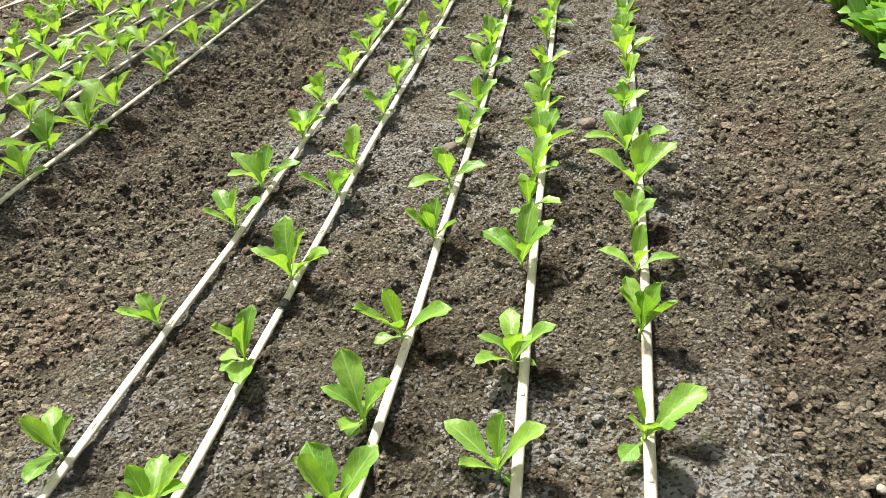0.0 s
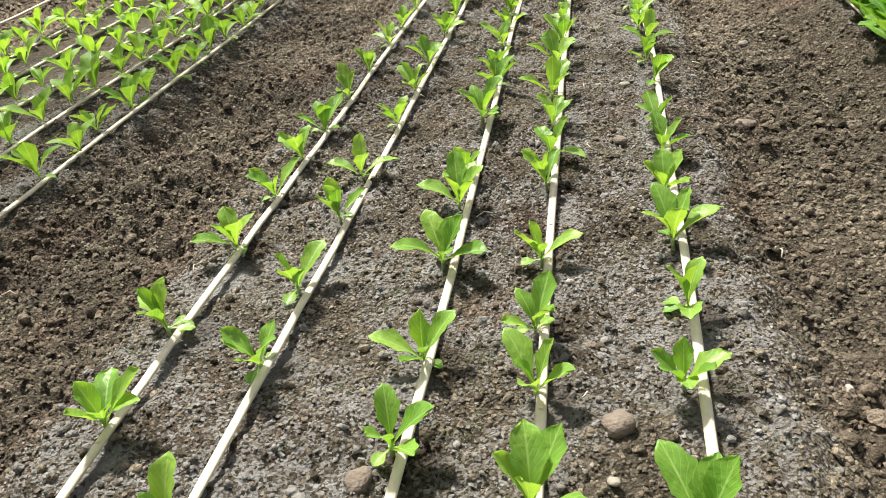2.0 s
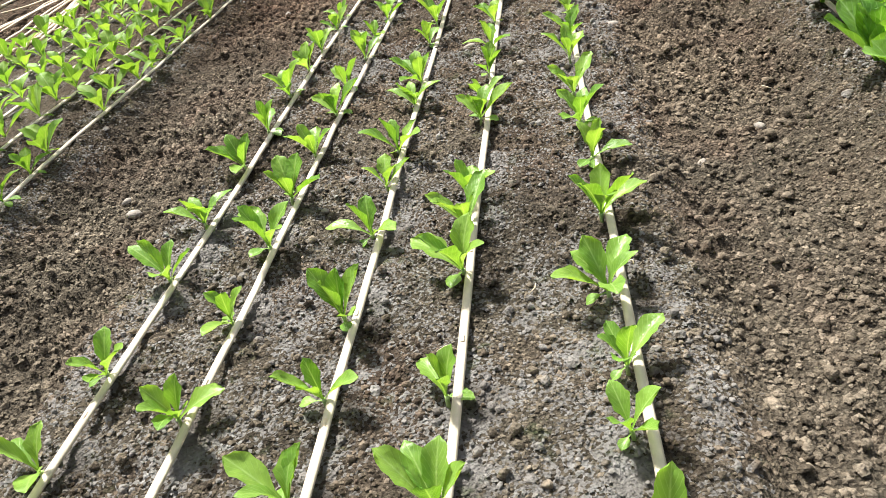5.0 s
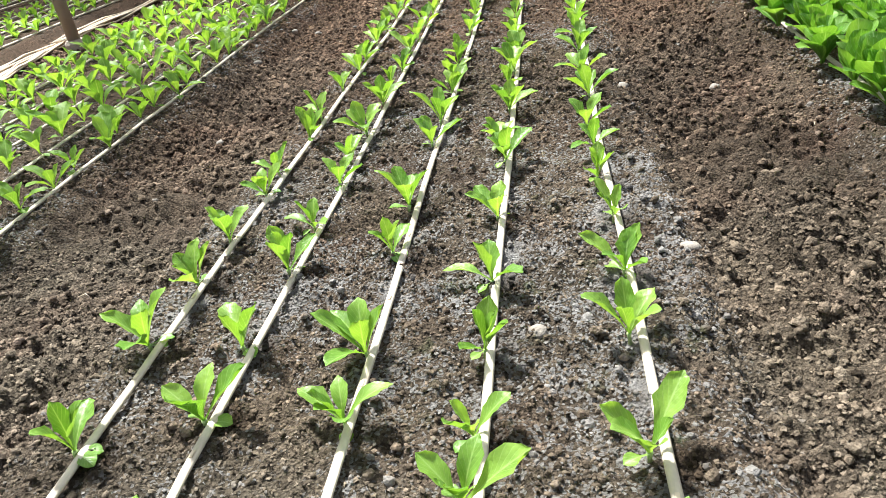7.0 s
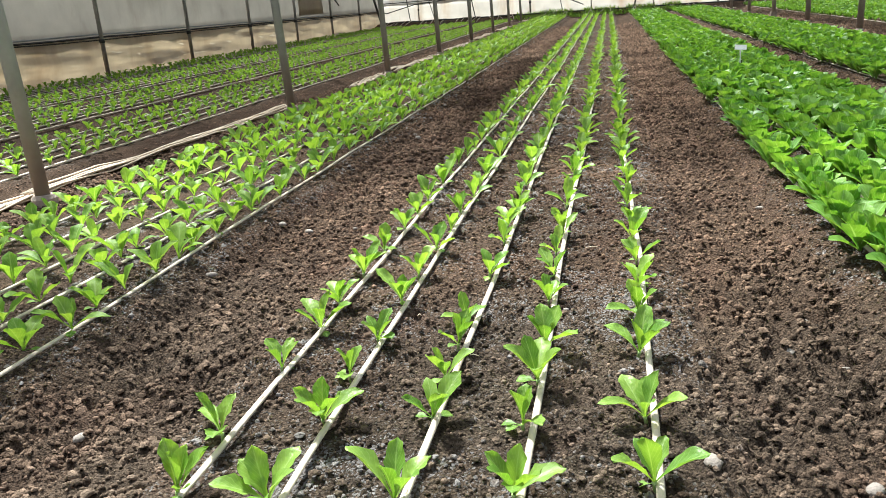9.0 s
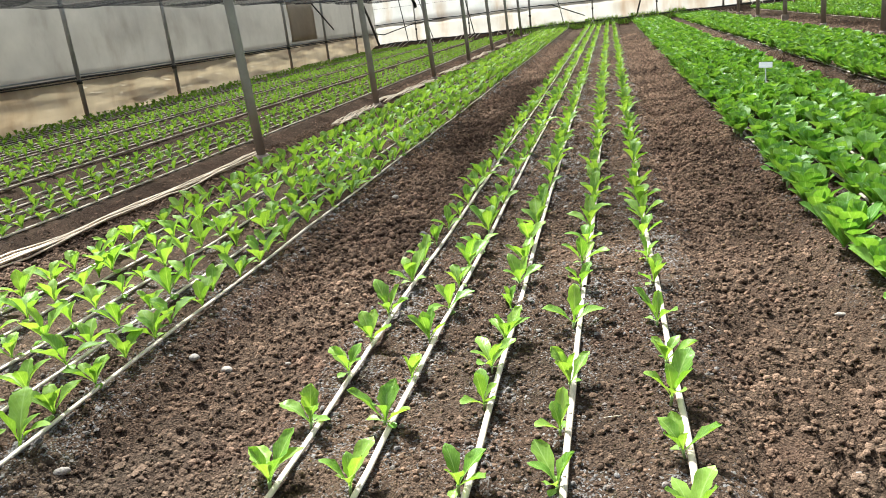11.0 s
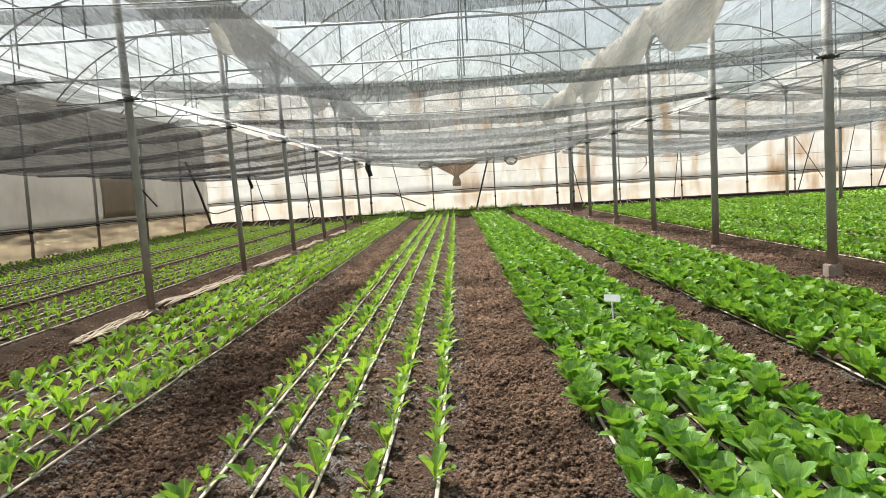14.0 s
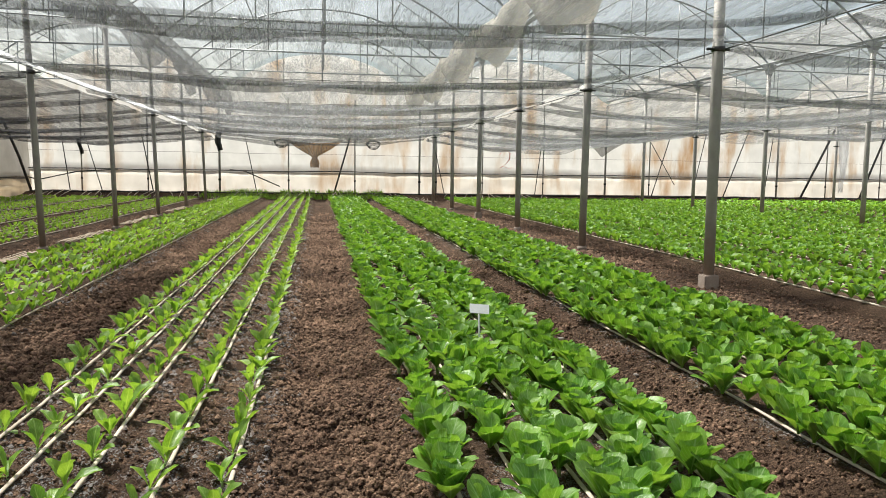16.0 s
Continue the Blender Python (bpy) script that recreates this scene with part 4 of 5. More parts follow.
for dz, r in ((0.0, 0.022), (0.055, 0.016), (-0.05, 0.014)):
    rail("wall_rail", [(SIDE_W + 0.09, y, 0.80 + dz + float(rise(y)) * 0.3 + 0.015 * noise.noise((y * 0.5, dz * 9, 0))) for y in np.arange(END_S, END_N, 0.9)], r, DARK if dz <= 0 else TUBE, "pipe that holds down the side wall's sheet", "rail")
CORNER_PIPE = [(SIDE_W + 0.18, 41.6, 2.95), (SIDE_W + 0.2, 43.0, 1.6), (SIDE_W + 0.22, 44.1, 0.25)]
BRACES = [((1.66, 2.55), (0.95, 0.30), 0.035), ((-8.75, 2.5), (-8.0, 0.3), 0.018), ((-9.6, 2.5), (-9.2, 0.3), 0.02),
          ((-6.6, 2.5), (-6.1, 0.3), 0.022), ((-2.6, 2.5), (-2.1, 0.3), 0.018), ((5.1, 2.6), (5.6, 0.3), 0.018), ((9.9, 2.6), (9.5, 0.3), 0.018),
          ((15.9, 3.2), (14.8, 0.3), 0.022), ((14.6, 3.0), (15.9, 0.9), 0.018), ((19.6, 3.3), (18.2, 0.3), 0.026), ((24.0, 3.6), (22.0, 0.3), 0.05), ((26.6, 3.4), (25.0, 0.3), 0.05),
          ((17.5, 3.0), (16.7, 0.3), 0.02), ((20.8, 3.2), (20.2, 0.3), 0.02)]
for (xa, za), (xb, zb), r in BRACES:
    rail("wall_brace", [(xa, END_N - 0.2, za + rn), (xb, END_N - 0.55, zb + rn - 0.2)], r, DARK, "dark slanting pipe bracing the end wall", "brace")
rail("wall_brace", [(SIDE_W + 0.16, 36.4, 2.2), (SIDE_W + 0.2, 38.2, 1.25)], 0.03, DARK, "dark slanting pipe bracing the side wall", "brace")
rail("wall_brace", CORNER_PIPE, 0.055, DARK, "dark slanting pipe in the corner of the two walls", "brace")
patch = film_wall("film_patch", (SIDE_W + 0.04, 36.75), (SIDE_W + 0.04, 34.3), 0.92, 2.30, FILM_PATCH, 0.03, 0.2, "brown stained film patch stretched between two wall posts")
patch["kind"] = ""
tagged(patch, category="plastic sheet")
rail("loose_pipe", [(-3.2, END_N - 0.3, 1.1 + rn), (-2.6, END_N - 0.35, 1.05 + rn), (-1.2, END_N - 0.6, 0.45 + rn)], 0.025, DARK, "dark pipe dropping from the rail to the soil", "pipe")
rail("loose_pipe", [(-11.0, END_N - 0.3, 0.75 + rn), (-10.4, END_N - 0.35, 0.62 + rn), (-9.0, END_N - 0.3, 0.95 + rn), (-7.5, END_N - 0.2, 1.06 + rn)], 0.025, DARK, "dark pipe sagging along the end wall", "pipe")
for cx in (-1.15, 2.62):
    bm = bmesh.new()
    for j in range(3):
        pts = [(cx + math.cos(a) * (0.30 - 0.03 * j), END_N - 0.045 - 0.03 * j, 2.50 + rn + math.sin(a) * (0.13 + 0.02 * j) - 0.24 - 0.03 * j) for a in np.linspace(0.1, 6.1, 22)]
        tube(bm, pts, 0.017, 6)
    tagged(mesh_ob("hose_coil", bm, DARK), "black hose coiled up under the net's edge", "hose")

# a brown sack gathered against the end wall
V, ns = [], 26
prof = [(2.36, 1.15), (2.20, 0.95), (2.00, 0.66), (1.84, 0.38), (1.72, 0.16), (1.64, 0.10), (1.55, 0.15), (1.42, 0.19), (1.24, 0.17)]
for z, hw in prof:
    for i in range(ns):
        u = i / (ns - 1) * 2 - 1
        V.append((0.20 + u * hw, END_N - 0.22 - 0.05 * math.cos(u * 1.5) - 0.035 * math.sin(i * 2.1), z + rn - 0.12 * (1 - u * u) * (1 if z > 2.2 else 0)))
ii = np.arange(len(V)).reshape(len(prof), ns)
ob = new("sack_cloth", raw_mesh("sack_cloth", np.array(V), np.stack([ii[:-1, :-1], ii[:-1, 1:], ii[1:, 1:], ii[1:, :-1]], -1).reshape(-1, 4), BROWN))
ob.modifiers.new("thickness", "SOLIDIFY").thickness = 0.012
tagged(ob, "brown sacking gathered to a knot on the end wall", "sack")


def rag(x, y, z0, z1, w, mat, label):
    V, n, m = [], 7, 12
    for j in range(m + 1):
        t = j / m
        for i in range(n):
            u = i / (n - 1) - 0.5
            V.append((x + u * w * (1 - 0.4 * t + 0.3 * noise.noise((t * 4, u, x))) + 0.06 * math.sin(t * 4 + x), y + 0.06 * math.sin(u * 9 + t * 3), z1 + (z0 - z1) * t + 0.04 * u))
    ii = np.arange(len(V)).reshape(m + 1, n)
    ob = new("hanging_rag", raw_mesh("hanging_rag", np.array(V), np.stack([ii[:-1, :-1], ii[:-1, 1:], ii[1:, 1:], ii[1:, :-1]], -1).reshape(-1, 4), mat))
    ob.modifiers.new("thickness", "SOLIDIFY").thickness = 0.01
    return tagged(ob, label, "rag")


rag(POST_W + 0.12, END_N - 1.0, 1.85 + rn, 2.6 + rn, 0.28, DARK, "black torn net hanging from the post wire")
rag(24.4, END_N - 0.06, 0.45 + rn, 3.6 + rn, 0.5, STRIP, "torn grey-white plastic hanging at the end wall")
rag(-8.5, 42.9, 1.75, 2.35, 0.14, DARK, "torn tip of dark net hanging down")

bm = bmesh.new()
mark = [(-0.20, 0.18), (-0.12, 0.30), (0.05, 0.33), (0.17, 0.24), (0.16, 0.05), (0.02, -0.12), (-0.16, -0.22), (-0.05, -0.17), (0.12, -0.24), (0.26, -0.22)]
tube(bm, [(8.30 + 1.25 * a, END_N - 0.05, 1.80 + 1.35 * b) for a, b in mark], 0.028, 5, 0.3)
tagged(mesh_ob("paint_mark", bm, RED), "faded red paint mark curling on the plastic wall", "paint mark")

# ---------------------------------------------------------------- drip tapes
def drip_tape(x, y0, y1, step, r=0.0095, label="cream drip irrigation tape lying along a row of lettuce"):
    ys = np.arange(y0, y1 + 0.01, step)
    xs = np.array([float(tape_x(x, y)) for y in ys])
    zs = floor_z(xs, ys, 0.35) + 0.012 + 0.003 * np.sin(ys * 3.3 + x * 5)
    bm = bmesh.new()
    tube(bm, list(zip(xs, ys, zs)), r, 8, 0.62)
    return tagged(mesh_ob("drip_tape", bm, TAPE), label, "irrigation tape", "drip tapes")


bm = bmesh.new()
block(bm, -0.0035, 0.0035, -0.009, 0.009, -0.0012, 0.0006, 0.0005)
DRIPPER = bpy.data.meshes.new("dripper")
bm.to_mesh(DRIPPER)
bm.free()
DRIPPER.materials.append(TAPE_OLD)
for x in BED_B:
    tape = drip_tape(x, -3.5, 43.2, 0.12)
    for y in np.arange(2.0, 14.0, 0.30):
        yy = y + 0.13 * math.sin(x * 31)
        px = float(tape_x(x, yy))
        d = new("dripper", DRIPPER)
        d.parent = tape
        d.location = (px, yy, float(floor_z(px, yy, 0.35)) + 0.012 + 0.003 * math.sin(yy * 3.3 + x * 5) + 0.0061)
for x in BED_A + BED_C + BED_D:
    drip_tape(x, -3.5, 43.2, 0.25)
for bed in WEST_BEDS + EAST_BEDS[:5]:
    for x in bed:
        drip_tape(x, -3.5, 43.0, 0.9, 0.0145)
# a joiner on one tape
bm = bmesh.new()
tube(bm, [(-0.772, 2.71, 0.012), (-0.772, 2.732, 0.012)], 0.0118, 8)
tagged(mesh_ob("tape_joiner", bm, DARK), "small black joiner on a cream drip tape", "fitting")

# turned-up hose ends at the head of the beds
for bed in [BED_A, BED_B, BED_C, BED_D] + WEST_BEDS + EAST_BEDS[:3]:
    for x in bed:
        bm = bmesh.new()
        z = float(floor_z(x, 43.0, 0.0))
        dx = random.uniform(-0.25, 0.25)
        tube(bm, [(x, 43.0, z + 0.02), (x + dx * 0.3, 43.25, z + 0.10), (x + dx, 43.6, z + 0.12 + random.uniform(0, 0.12))], 0.014, 6)
        tagged(mesh_ob("hose_end", bm, TAPE), "pale hose end turned up at the bed's head", "hose", "hose ends")
rail("supply_pipe", [(x, 43.62, 0.19 + rn + float(0.0)) for x in np.arange(SIDE_W + 0.3, SIDE_E - 0.3, 1.2)], 0.03, DARK, "black supply pipe lying along the head of the beds", "pipe")

# spare tape left in bundles along the post row
def strands(y0, y1, count, spread0, spread1, x0, x1, label, knot=None):
    ob = empty("spare_tape_bundle", ((x0 + x1) / 2, y0, 0), label, "irrigation tape", "spare tape bundles")
    for k in range(count):
        u = (k / max(1, count - 1) - 0.5)
        ph = random.uniform(0, 6)
        pts = []
        for i in range(17):
            t = i / 16
            y = y0 + (y1 - y0) * t + random.uniform(-0.01, 0.01)
            sp = spread0 + (spread1 - spread0) * min(1, t * 1.08) ** 0.8
            x = x0 + (x1 - x0) * t + u * sp + 0.03 * math.sin(t * 5 + ph) - 0.25 * u * sp * math.sin(t * 3)
            z = float(floor_z(x, y, 0.6)) + 0.022 + 0.03 * abs(math.sin(ph + t * 7))
            pts.append((x - ob.location.x, y - ob.location.y, z))
        bm = bmesh.new()
        tube(bm, pts, 0.0125, 6, 0.55)
        part("strand", bm, TAPE_OLD, ob)
    return ob


fan = empty("spare_tape_bundle", (-3.82, 12.0, 0), "fanned-out strands of spare cream drip tape", "irrigation tape", "spare tape bundles")
for k, (ex, ey) in enumerate([(-2.95, 8.85), (-3.00, 9.15), (-3.07, 8.9), (-3.13, 8.3), (-3.20, 9.2), (-3.33, 8.35), (-3.70, 6.2), (-3.76, 7.4), (-4.05, 8.1), (-4.45, 8.9)]):
    pts = []
    for i in range(21):
        t = i / 20
        x = -3.84 + 0.012 * (k % 4) + (ex + 3.83) * t ** 1.5 + 0.012 * math.sin(t * 8 + k * 2)
        y = 12.0 + (ey - 12.0) * t
        pts.append((x + 3.82, y - 12.0, float(floor_z(x, y, 0.6)) + 0.018 + 0.022 * abs(math.sin(k * 1.7 + t * 5))))
    bm = bmesh.new()
    tube(bm, pts, 0.0115, 6, 0.6)
    part("strand", bm, TAPE_OLD, fan)
strands(11.8, 16.1, 7, 0.12, 0.10, -3.80, -3.80, "spare cream drip tape bunched beside the posts")
strands(3.0, 6.4, 2, 0.15, 0.10, -3.70, -3.70, "a few strands of spare cream drip tape")
strands(18.0, 19.8, 8, 0.10, 0.22, -3.62, -3.66, "spare cream drip tape bunched beside the posts")
strands(20.4, 23.4, 9, 0.22, 0.30, -3.70, -3.50, "spare cream drip tape bunched beside the posts")
strands(25.0, 27.3, 8, 0.2, 0.22, -3.66, -3.58, "spare cream drip tape bunched beside the posts")
strands(28.8, 31.9, 8, 0.2, 0.25, -3.70, -3.66, "spare cream drip tape bunched beside the posts")
strands(34.0, 36.5, 8, 0.2, 0.25, -3.70, -3.66, "spare cream drip tape bunched beside the posts")
strands(41.3, 43.3, 9, 0.5, 0.8, -3.6, -3.4, "spare cream drip tape heaped at the end wall")
strands(41.6, 43.4, 7, 0.4, 0.7, 4.7, 4.4, "spare cream drip tape heaped at the end wall")
strands(40.8, 43.2, 9, 1.2, 0.8, -10.6, -10.3, "spare cream drip tape heaped at the end wall")

# ---------------------------------------------------------------- lettuce
def leaf_grid(length, width, droop, cup, wave, nl, nw, seed, stalk=0.12, obovate=0.62, ragged=1.0, tip=0.04):
    """One leaf that grows along +y from the origin: narrow stalk, broad rounded blade, cupped, bending outwards."""
    r = random.Random(seed)
    ph = r.uniform(0, 6.28)
    V, UV = [], []
    for i in range(nl + 1):
        t = i / nl
        t = 0.25 * t + 0.75 * math.sin(t * math.pi / 2)
        blade = min(1.0, max(0.0, (t - stalk) / (1 - stalk)))
        grow = min(1.0, blade / obovate)
        grow = grow * grow * (3 - 2 * grow)
        end = max(0.0, (blade - obovate) / (1 - obovate))
        w = width * (0.15 + 0.85 * grow) * (math.sqrt(max(0.0, 1 - end ** 2.4)) * 0.80 + 0.20)
        a = droop * t
        y = length * (math.sin(a) / droop if droop else t)
        z = length * ((1 - math.cos(a)) / droop if droop else 0)
        for j in range(nw + 1):
            s = j / nw * 2 - 1
            e = wave * width * abs(s) ** 2 * math.sin(t * 13 + ph + (1.7 if s > 0 else 0)) * blade
            ir = 1 + ragged * (0.09 * math.sin(t * 19 + ph * (2 if s > 0 else 3)) + 0.06 * math.sin(t * 33 + ph)) * (1 if abs(s) > 0.9 else 0)
            V.append((s * w * 0.5 * ir, y - tip * length * s * s * end * end, -z + cup * w * s * s * 0.5 + e + 0.0))
            UV.append((j / nw, t))
    ii = np.arange(len(V)).reshape(nl + 1, nw + 1)
    Q = np.stack([ii[:-1, :-1], ii[:-1, 1:], ii[1:, 1:], ii[1:, :-1]], -1).reshape(-1, 4)
    return np.array(V), Q, np.array(UV)


def leaf_pose(turn, tilt, scale):
    """tilt: degrees from level; the leaf leaves the crown in the direction turn."""
    return Matrix.Rotation(radians(turn), 4, "Z") @ Matrix.Rotation(radians(tilt), 4, "X") @ Matrix.Diagonal((scale, scale, scale, 1))


SEEDLING_LEAVES = []
for k in range(6):
    V, Q, UV = leaf_grid(0.122, 0.040 + 0.006 * (k % 3), 0.30 + 0.24 * (k % 4), 0.50, 0.10, 11, 4, 100 + k, 0.16, 0.58)
    SEEDLING_LEAVES.append((V, Q, UV, raw_mesh("leaf", V, Q, LEAF, UV)))
# the first round leaves, low beside the stem
V, Q, UV = leaf_grid(0.105, 0.062, 0.55, 0.30, 0.04, 9, 4, 131, 0.30, 0.50, 0.3)
SEEDLING_LEAVES.append((V, Q, UV, raw_mesh("leaf", V, Q, LEAF, UV)))
ROMAINE_LEAVES = []
for k in range(6):
    V, Q, UV = leaf_grid(0.156, 0.080 + 0.008 * (k % 3), 0.10 + 0.24 * (k % 4), 0.34, 0.045, 10, 4, 200 + k, 0.08, 0.54, 0.12, 0.02)
    ROMAINE_LEAVES.append((V, Q, UV, raw_mesh("leaf", V, Q, LEAF_BIG, UV)))


def seedling_leaves(r):
    """Turn, tilt, size of each leaf of a young plant: a fan of open leaves and a small heart."""
    n = r.choice((4, 4, 5, 5, 6))
    first = r.uniform(0, 360)
    out = []
    for i in range(n):
        inner = i >= n - 2
        out.append((first + i * 137.5 + r.uniform(-18, 18), r.uniform(66, 86) if inner else r.uniform(42, 74), r.uniform(0.62, 0.95) if inner else r.uniform(0.76, 1.12), r.randrange(6)))
    for _ in range(r.choice((0, 1, 1, 2))):
        out.append((r.uniform(0, 360), r.uniform(-4, 20), r.uniform(0.36, 0.50), 6))
    return out


def romaine_leaves(r):
    n = r.choice((10, 11, 12, 13))
    first = r.uniform(0, 360)
    return [(first + i * 137.5 + r.uniform(-28, 28), 51 + 36 * (i / n) ** 0.7 + r.uniform(-13, 10), (1.0 - 0.15 * (i / n)) * r.uniform(0.72, 1.12), r.randrange(6)) for i in range(n)]


def plant(name, leaves, kit, label, category, group, stem_r, stem_h):
    ob = empty(name, (0, 0, 0), label, category, group)
    bm = bmesh.new()
    tube(bm, [(0, 0, -0.012), (0.001, 0, stem_h * 0.5), (0, 0.001, stem_h)], [stem_r, stem_r * 0.9, stem_r * 1.15], 6)
    part("stem", bm, STEM, ob)
    for turn, tilt, size, kind in leaves:
        lf = new("leaf", kit[kind][3])
        lf.parent = ob
        lf.matrix_basis = Matrix.Translation((0, 0, stem_h * 0.7)) @ leaf_pose(turn, tilt, size)
    return ob


def field(name, spots, kit, maker, mat, label, category, stem_h, variants, seed):
    """Many plants in one mesh, from a few patterns turned and sized one by one."""
    r = random.Random(seed)
    pats = []
    for _ in range(variants):
        vs, qs, us, base = [], [], [], 0
        for turn, tilt, size, kind in maker(r):
            V, Q, UV, _ = kit[kind]
            M = np.array(Matrix.Translation((0, 0, stem_h)) @ leaf_pose(turn, tilt, size))
            vs.append(V @ M[:3, :3].T + M[:3, 3])
            qs.append(Q + base)
            us.append(UV)
            base += len(V)
        pats.append((np.concatenate(vs), np.concatenate(qs), np.concatenate(us)))
    AV, AQ, AU, base = [], [], [], 0
    for x, y, z, s in spots:
        V, Q, UV = pats[r.randrange(variants)]
        a = r.uniform(0, 6.28)
        c, d = math.cos(a) * s, math.sin(a) * s
        W = np.empty_like(V)
        W[:, 0] = V[:, 0] * c - V[:, 1] * d + x
        W[:, 1] = V[:, 0] * d + V[:, 1] * c + y
        W[:, 2] = V[:, 2] * s + z
        AV.append(W)
        AQ.append(Q + base)
        AU.append(UV)
        base += len(V)
    return tagged(new(name, raw_mesh(name, np.concatenate(AV), np.concatenate(AQ), mat, np.concatenate(AU))), label, category, kind="stuff")


def coarse(nl, nw, length, width, cup, wave, stalk, seed):
    out = []
    for k in range(7):
        V, Q, UV = leaf_grid(length, width * (1 + 0.06 * (k % 3)), 0.25 + 0.22 * (k % 4), cup, wave, nl, nw, seed + k, stalk, 0.58, 0.2, 0.04)
        out.append((V, Q, UV, None))
    return out


SEEDLING_FAR = coarse(3, 2, 0.112, 0.048, 0.40, 0.05, 0.10, 300)
ROMAINE_FAR = coarse(5, 2, 0.155, 0.082, 0.36, 0.05, 0.08, 400)
ROMAINE_COARSE = coarse(3, 2, 0.165, 0.092, 0.42, 0.09, 0.06, 500)

r = random.Random(11)
seedling_kinds = [plant("lettuce_seedling", seedling_leaves(r), SEEDLING_LEAVES, "young bright green lettuce seedling beside a drip tape", "lettuce", "lettuce seedlings", 0.0045, 0.014) for _ in range(12)]
far_spots = []
count = 0
for x in BED_B:
    ys = list(ROW_Y[x])
    filled = [ys[0]]
    for y in ys[1:]:
        gap = y - filled[-1]
        n = int(round(gap / 0.30)) if gap > 0.5 else 1
        for i in range(1, n):
            filled.append(filled[-1] + gap / n)
        filled.append(y)
    lo = filled[0]
    while lo > -3.3:
        lo -= r.uniform(0.24, 0.31)
        filled.insert(0, lo)
    while filled[-1] < 42.6:
        filled.append(filled[-1] + r.uniform(0.23, 0.31))
    for y in filled:
        px = float(tape_x(x, y)) - 0.018 + r.uniform(-0.012, 0.010)
        pz = float(floor_z(px, y, 0.5)) + 0.002
        size = r.uniform(0.84, 1.18) * min(1.22, max(1.0, 1 + (y - 9) * 0.04))
        if 1.9 < y < 17.0 and count < 300:
            m = pose(px, y, pz, r.uniform(-7, 7), r.uniform(-7, 7), r.uniform(0, 360)) @ Matrix.Diagonal((size, size, size, 1))
            src = seedling_kinds[count % 12]
            if count < 12:
                src.matrix_basis = m
            else:
                copy_thing(src, Matrix.Identity(4)).matrix_basis = m
            count += 1
        else:
            far_spots.append((px, y, pz, size))


def row_spots(bed, y0, y1, pitch, lo, hi, rr, side=0.0, gaps=0.02, jit=0.025):
    out = []
    for x in bed:
        y = y0 + rr.uniform(0, pitch)
        while y < y1:
            if rr.random() > gaps:
                px = float(tape_x(x, y)) + side + rr.uniform(-jit, jit)
                out.append((px, y, float(floor_z(px, y, 0.5)), rr.uniform(lo, hi)))
            y += pitch * rr.uniform(0.85, 1.15)
    return out


a_spots = row_spots(BED_A, -3.5, 12.0, 0.18, 1.0, 1.4, r, -0.015) + row_spots(BED_A, 12.0, 42.6, 0.185, 1.1, 1.5, r, -0.015)
near_a = [s for s in a_spots if 1.5 < s[1] < 16]
field("lettuce_seedlings", near_a, SEEDLING_LEAVES, seedling_leaves, LEAF_FAR, "rows of young bright green lettuce seedlings along drip tapes", "lettuce seedlings", 0.018, 24, 5)
field("lettuce_seedlings", [s for s in a_spots if not 1.5 < s[1] < 16] + far_spots, SEEDLING_FAR, seedling_leaves, LEAF_FAR, "rows of young bright green lettuce seedlings running to the end wall", "lettuce seedlings", 0.018, 24, 6)
west = []
for bed in WEST_BEDS:
    west += row_spots(bed, 6.0, 42.6, 0.215, 0.8, 1.15, r, -0.015) + row_spots(bed, -3.5, 6.0, 0.26, 0.9, 1.2, r, -0.015)
field("lettuce_seedlings", west, SEEDLING_FAR, seedling_leaves, LEAF_FAR, "rows of young lettuce seedlings beside the grey side wall", "lettuce seedlings", 0.018, 24, 7)

# the grown bed beside the alley
romaine_kinds = [plant("romaine_lettuce", romaine_leaves(r), ROMAINE_LEAVES, "leafy half-grown green romaine lettuce, densely planted", "lettuce", "romaine lettuces", 0.009, 0.03) for _ in range(8)]
c_spots = row_spots(BED_C, -3.5, 42.8, 0.117, 0.95, 1.25, r, 0.0, 0.01, 0.055)
near_c = [s for s in c_spots if 12.5 < s[1] < 18.8]
r.shuffle(near_c)
for n, (px, y, pz, size) in enumerate(near_c[:210]):
    m = pose(px, y, pz, r.uniform(-5, 5), r.uniform(-5, 5), r.uniform(0, 360)) @ Matrix.Diagonal((size, size, size, 1))
    if n < 8:
        romaine_kinds[n].matrix_basis = m
    else:
        copy_thing(romaine_kinds[n % 8], Matrix.Identity(4)).matrix_basis = m
rest_c = [s for s in c_spots if 18.8 <= s[1] < 21 or 7.0 < s[1] <= 12.5] + near_c[210:]
far_c = [s for s in c_spots if s[1] <= 7.0 or s[1] >= 21]
end_c = [s for s in far_c if not 1.0 < s[1] < 31]
field("romaine_lettuces", [s for s in far_c if 1.0 < s[1] < 31], ROMAINE_FAR, romaine_leaves, LEAF_BIG_FAR, "dense bed of half-grown green romaine lettuce", "lettuce bed", 0.02, 16, 18)
field("romaine_lettuces", end_c, ROMAINE_COARSE, lambda q: romaine_leaves(q)[::2], LEAF_BIG_FAR, "dense bed of half-grown green romaine lettuce", "lettuce bed", 0.02, 16, 28)
field("romaine_lettuces", rest_c, ROMAINE_LEAVES, romaine_leaves, LEAF_BIG_FAR, "dense bed of half-grown green romaine lettuce", "lettuce bed", 0.02, 16, 8)
